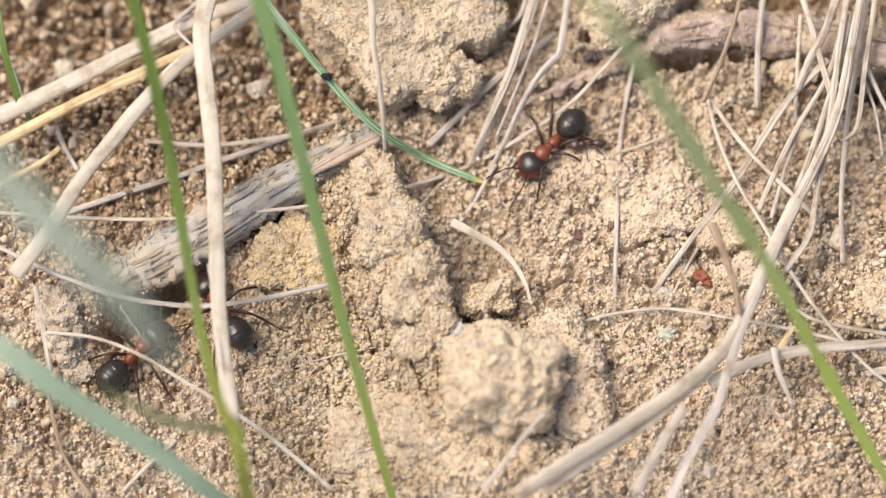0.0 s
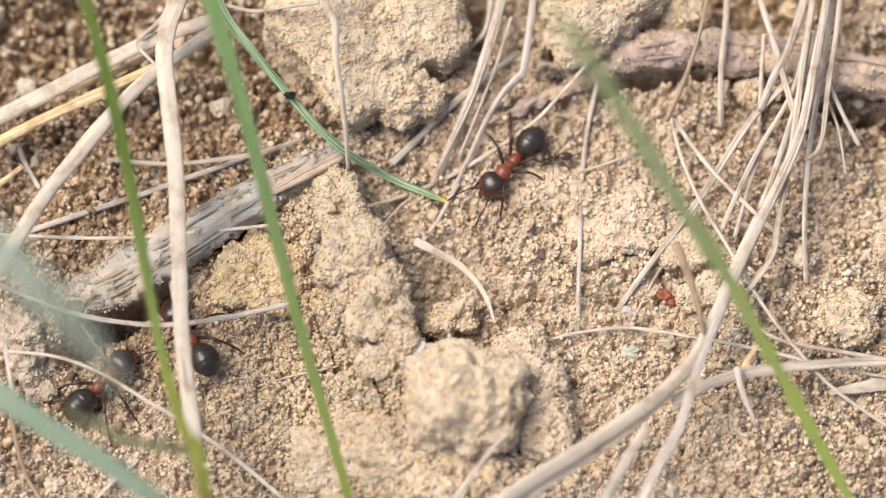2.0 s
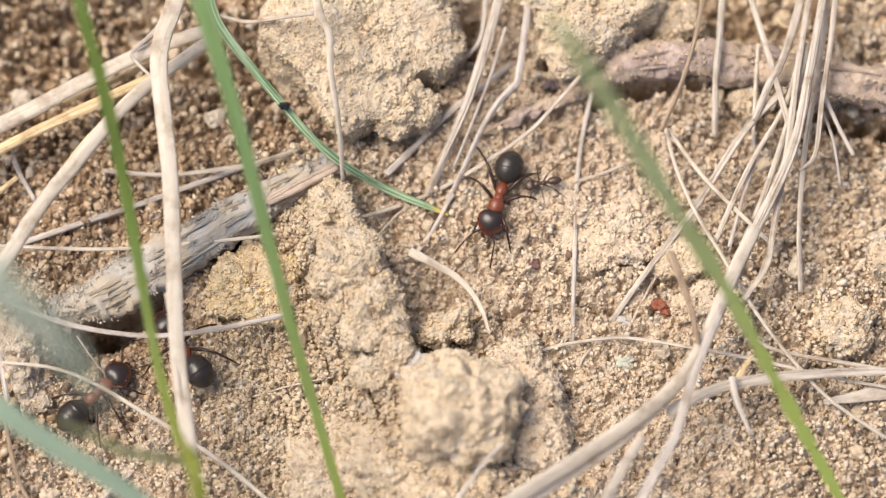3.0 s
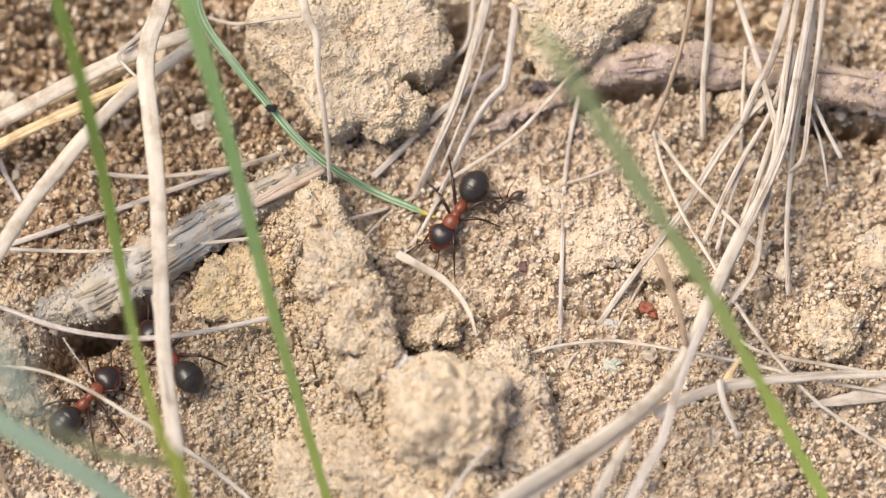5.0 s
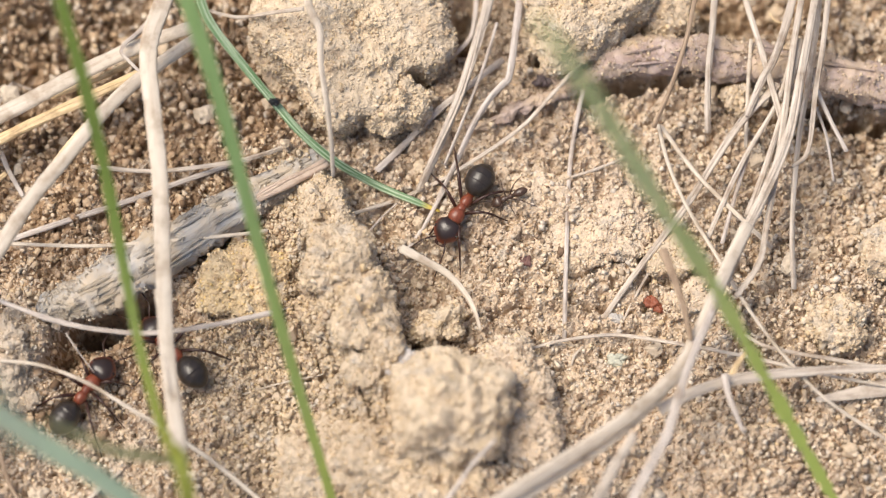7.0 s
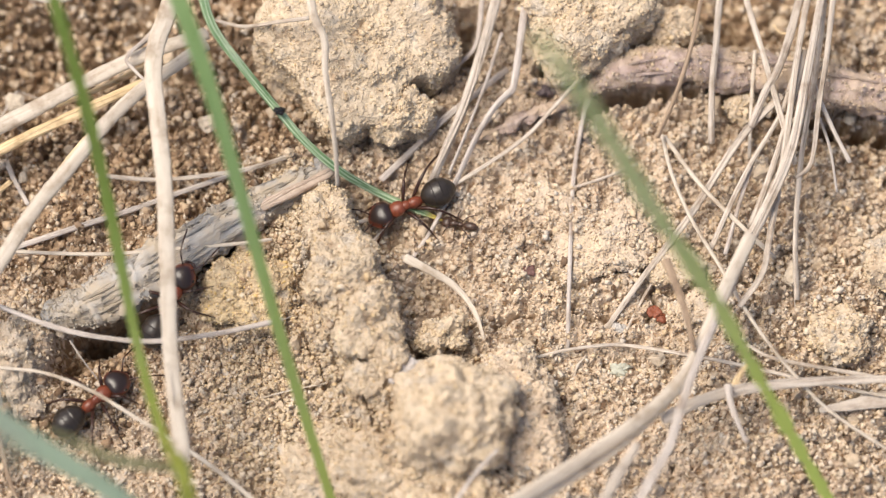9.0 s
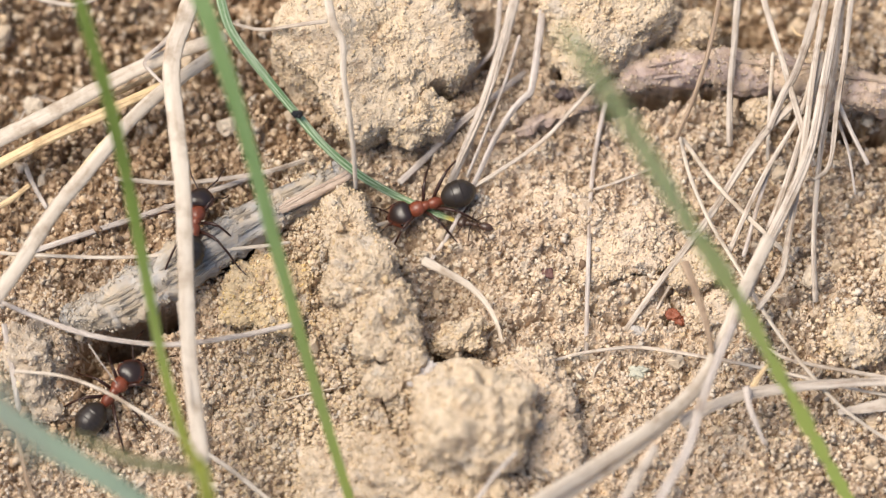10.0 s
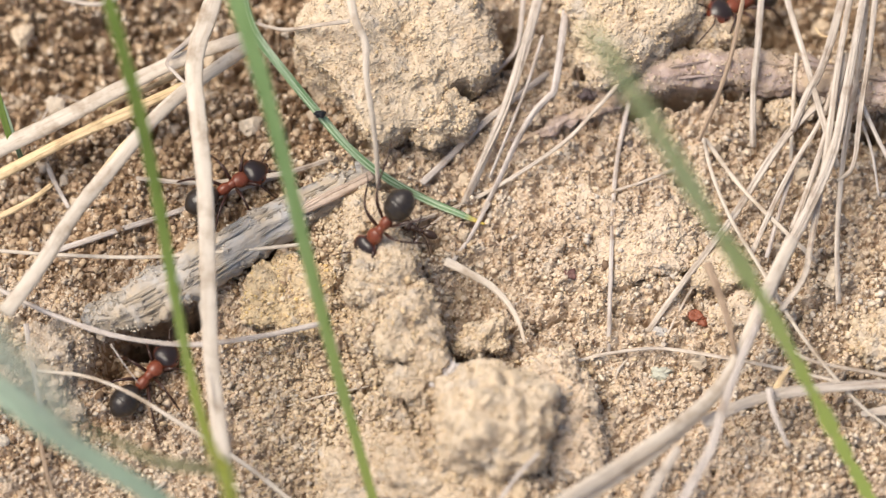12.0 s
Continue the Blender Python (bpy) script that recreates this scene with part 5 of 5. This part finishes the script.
def motions():
    travel(ANT_MAIN[0], [(0, 5.95, 6.94, 0.09, -132.77, 4.78), (0.5, 5.76, 6.68, 0.24, -131.11, 4.92), (1, 5.77, 6.84, 0.18, -130.32, 5.03), (1.5, 5.74, 6.87, 0.18, -129.02, 5.23), (2, 5.72, 6.95, 0.11, -130.10, 5.03), (2.5, 5.68, 7.03, 0.07, -129.11, 5.22), (3, 5.22, 4.97, 0.50, -108.05, 3.84), (3.2, 4.81, 4.81, 0.47, -111.84, 3.15), (4.8, 2.88, 3.93, 0.45, -122.41, -1.49), (5, 2.81, 3.82, 0.46, -122.45, -1.66), (5.5, 2.86, 3.87, 0.46, -123.60, -1.58), (6, 2.82, 3.82, 0.46, -120.76, -1.79), (6.5, 2.91, 3.86, 0.46, -121.81, -1.50), (7, 2.95, 3.86, 0.47, -122.62, -1.50), (7.2, 2.90, 3.77, 0.47, -122.56, -1.64), (8.8, -2.05, 4.76, 0.09, -159.26, -3.82), (9, -1.78, 4.91, 0.09, -158.54, -4.43), (9.5, -1.68, 4.97, 0.06, -159.63, -4.44), (10, -1.65, 5.13, 0.06, -161.24, -4.30), (10.5, -1.29, 5.09, 0.07, -157.45, -4.62), (11, -1.49, 4.48, 0.18, -160.71, -6.16), (11.5, -4.80, 4.03, 3.80, -158.38, -32.00), (12, -6.68, 1.97, 6.13, -137.70, -40.00)])
    travel(ANT_TINY[0], [(0, 9.00, 7.11, 1.03, -175.40, 7.10), (0.5, 9.32, 7.44, 1.21, -172.11, 8.46), (1, 9.26, 7.33, 1.25, -171.47, 10.95), (1.5, 9.11, 7.39, 1.19, -174.24, 6.51), (2, 9.18, 7.53, 1.25, -174.04, 8.43), (2.5, 9.06, 7.57, 1.21, -174.71, 8.43), (3, 8.81, 6.02, 1.58, -170.36, -1.97), (3.2, 8.42, 6.05, 1.54, -171.43, -7.32), (4.8, 6.91, 4.55, 1.34, -153.04, -10.90), (5, 6.94, 4.83, 1.13, -154.77, -13.43), (5.5, 7.13, 5.08, 1.18, -155.28, -11.84), (6, 6.95, 4.97, 1.06, -157.74, -14.15), (6.5, 6.83, 4.58, 1.29, -159.76, -12.36), (7, 6.84, 4.58, 1.34, -159.80, -12.37), (7.2, 6.80, 4.77, 1.08, -156.70, -13.31), (8.8, 2.33, 2.99, 0.57, -200.38, -7.55), (9, 2.28, 3.30, 0.32, -194.78, -8.10), (9.5, 2.53, 3.26, 0.51, -195.80, -10.09), (10, 1.96, 3.57, 0.28, -195.86, -4.96), (10.5, 2.41, 3.06, 0.70, -198.94, -9.33), (11, 1.97, 2.51, 0.59, -200.04, -10.21), (11.5, -1.55, 4.49, 0.39, -200.70, 2.83), (12, -4.80, 3.29, -0.07, -197.40, 18.13)])
    travel(ANT_BACK[0], [(0, -21.48, -7.49, 0.11, 121.09, -0.95), (1, -21.35, -7.81, 0.10, 121.72, -0.95), (2, -21.06, -8.16, 0.10, 121.81, -1.33), (3, -21.29, -8.27, 0.13, 123.83, -0.88), (5, -21.18, -8.69, 0.19, 128.92, -0.38), (5.5, -21.20, -8.71, 0.19, 129.60, -0.38), (6, -21.16, -8.79, 0.19, 131.32, -0.47), (6.5, -21.16, -8.80, 0.21, 131.47, -0.55), (7, -21.17, -8.78, 0.21, 131.43, -0.55), (7.6, -21.10, -7.10, -0.00, 113.89, -0.69), (8.2, -21.55, -5.66, 1.29, 90.20, 22.84), (8.8, -21.47, -4.16, 1.31, 66.60, 25.77), (9, -21.52, -3.72, 1.36, 59.81, 26.45), (9.5, -22.11, -1.67, 3.98, 63.57, 15.38), (10, -21.28, 2.02, 2.80, 82.00, -8.00), (10.5, -21.27, 1.70, 2.60, 81.00, -9.00), (11, -21.75, 2.76, 2.50, 74.00, -10.00), (11.5, -20.84, 5.18, 1.20, 52.00, -6.00), (12, -20.62, 6.42, 0.70, 31.00, -2.00)])
    travel(ANT_LOW[0], [(0, -28.73, -11.29, -0.33, 45.02, 2.37), (0.5, -28.68, -11.67, -0.33, 42.32, 1.93), (1, -28.47, -11.77, -0.32, 44.06, 2.58), (2, -28.32, -12.12, -0.33, 46.77, 2.07), (2.5, -28.31, -12.24, -0.33, 45.03, 2.33), (3, -28.42, -12.19, -0.30, 44.33, 2.22), (5, -27.98, -12.41, -0.34, 47.80, 2.82), (5.5, -28.18, -12.45, -0.32, 48.10, 2.59), (6, -28.38, -12.44, -0.29, 49.84, 2.57), (6.5, -28.52, -12.13, -0.27, 55.78, 3.84), (7, -28.45, -12.25, -0.29, 53.59, 3.01), (8.8, -28.15, -12.32, -0.32, 39.28, 2.34), (9, -28.03, -12.34, -0.33, 40.05, 2.76), (9.5, -27.87, -11.78, -0.43, 41.86, 2.95), (10, -28.08, -11.42, -0.39, 51.22, 3.80), (10.5, -28.11, -10.81, -0.40, 61.11, 4.73), (11, -27.80, -10.96, -0.46, 53.45, 4.11), (11.5, -27.30, -10.67, -0.49, 50.29, 3.72), (12, -27.04, -9.96, -0.46, 49.21, 2.96)])
    travel(ANT_FAR[0], [(0, 27.02, 34.97, 0.00, -143.05, 0.00), (10.2, 28.64, 36.42, 0.00, -141.70, 0.00), (10.8, 23.73, 26.05, -1.47, -149.20, -13.62), (11.3, 22.11, 23.76, -0.04, -144.30, 27.53), (12, 22.20, 22.89, 0.27, -148.99, 27.53)])
    gait(ANT_MAIN[1], [(2.5, 3.0, 12, 2), (3.2, 4.8, 16, 2.2), (7.2, 8.8, 18, 2.2), (11.0, 12.0, 16, 2.5)])
    gait(ANT_BACK[1], [(7.2, 10.2, 18, 2.2), (11.0, 12.0, 18, 2.2)])
    gait(ANT_LOW[1], [(8.0, 9.8, 12, 2), (11.6, 12.0, 10, 2)])
    gait(ANT_FAR[1], [(10.2, 11.4, 20, 2.5)])
    gait(ANT_TINY[1], [(7.2, 8.8, 14, 2.5)])
    sway(BLADE_RIGHT, (35.89, -27.76, 2), ((0, 0.87), (1, 0.5), (2, 0.73), (3, 0.22), (3.2, 0.38), (4.8, 0.78), (5.5, 1.65), (6.5, 1.09), (7.2, 1.14), (8.8, 2.3), (9.5, 0.55), (10, 0.67), (10.5, 0.55), (11, 0.27), (11.5, 0.24), (12, 0.4)))
    sway(BLADE_TALL, (-6.05, -28, 3), ((0, -0.65), (1, -0.35), (2, -0.04), (3, 0.11), (3.2, 0.1), (4.8, 0.11), (5.5, 0.39), (6.5, 0.47), (7.2, 0.44), (8.8, 1.6), (9.5, 0.95), (10, 0.92), (10.5, 0.76), (11, 0.34), (11.5, -0.19), (12, -0.32)))
    sway(BLADE_LIME, (-18.08, -34.37, 0), ((0, -0.19), (1, 0.02), (2, 0.28), (3, 0.12), (3.2, 0.3), (4.8, 0.74), (5.5, 1.04), (6.5, 0.7), (7.2, 1.09), (8.8, 1.75), (9.5, 1.71), (10, 1.01), (10.5, 1.34), (11, 0.66), (11.5, 0.49), (12, 0.44)))
    home = BLADE_BLUR.location / MM
    walk(BLADE_BLUR, [(t, pose((home.x + dx) * MM, (home.y + dy) * MM, (home.z + dz) * MM)) for t, dx, dy, dz in
                      ((0, 0.9, 0.3, 0), (1, 0.6, 0.2, 0), (2, 0, 0, 0), (3.2, -1.0, -0.3, 0), (4.8, -2.8, -1.6, 0), (5.5, -4.4, -3.0, 0),
                       (7, -5.0, -3.6, 0), (9, -5.4, -3.8, 0), (10.5, -5.2, -3.6, 0), (12, -4.4, -2.6, 0))])


motions()
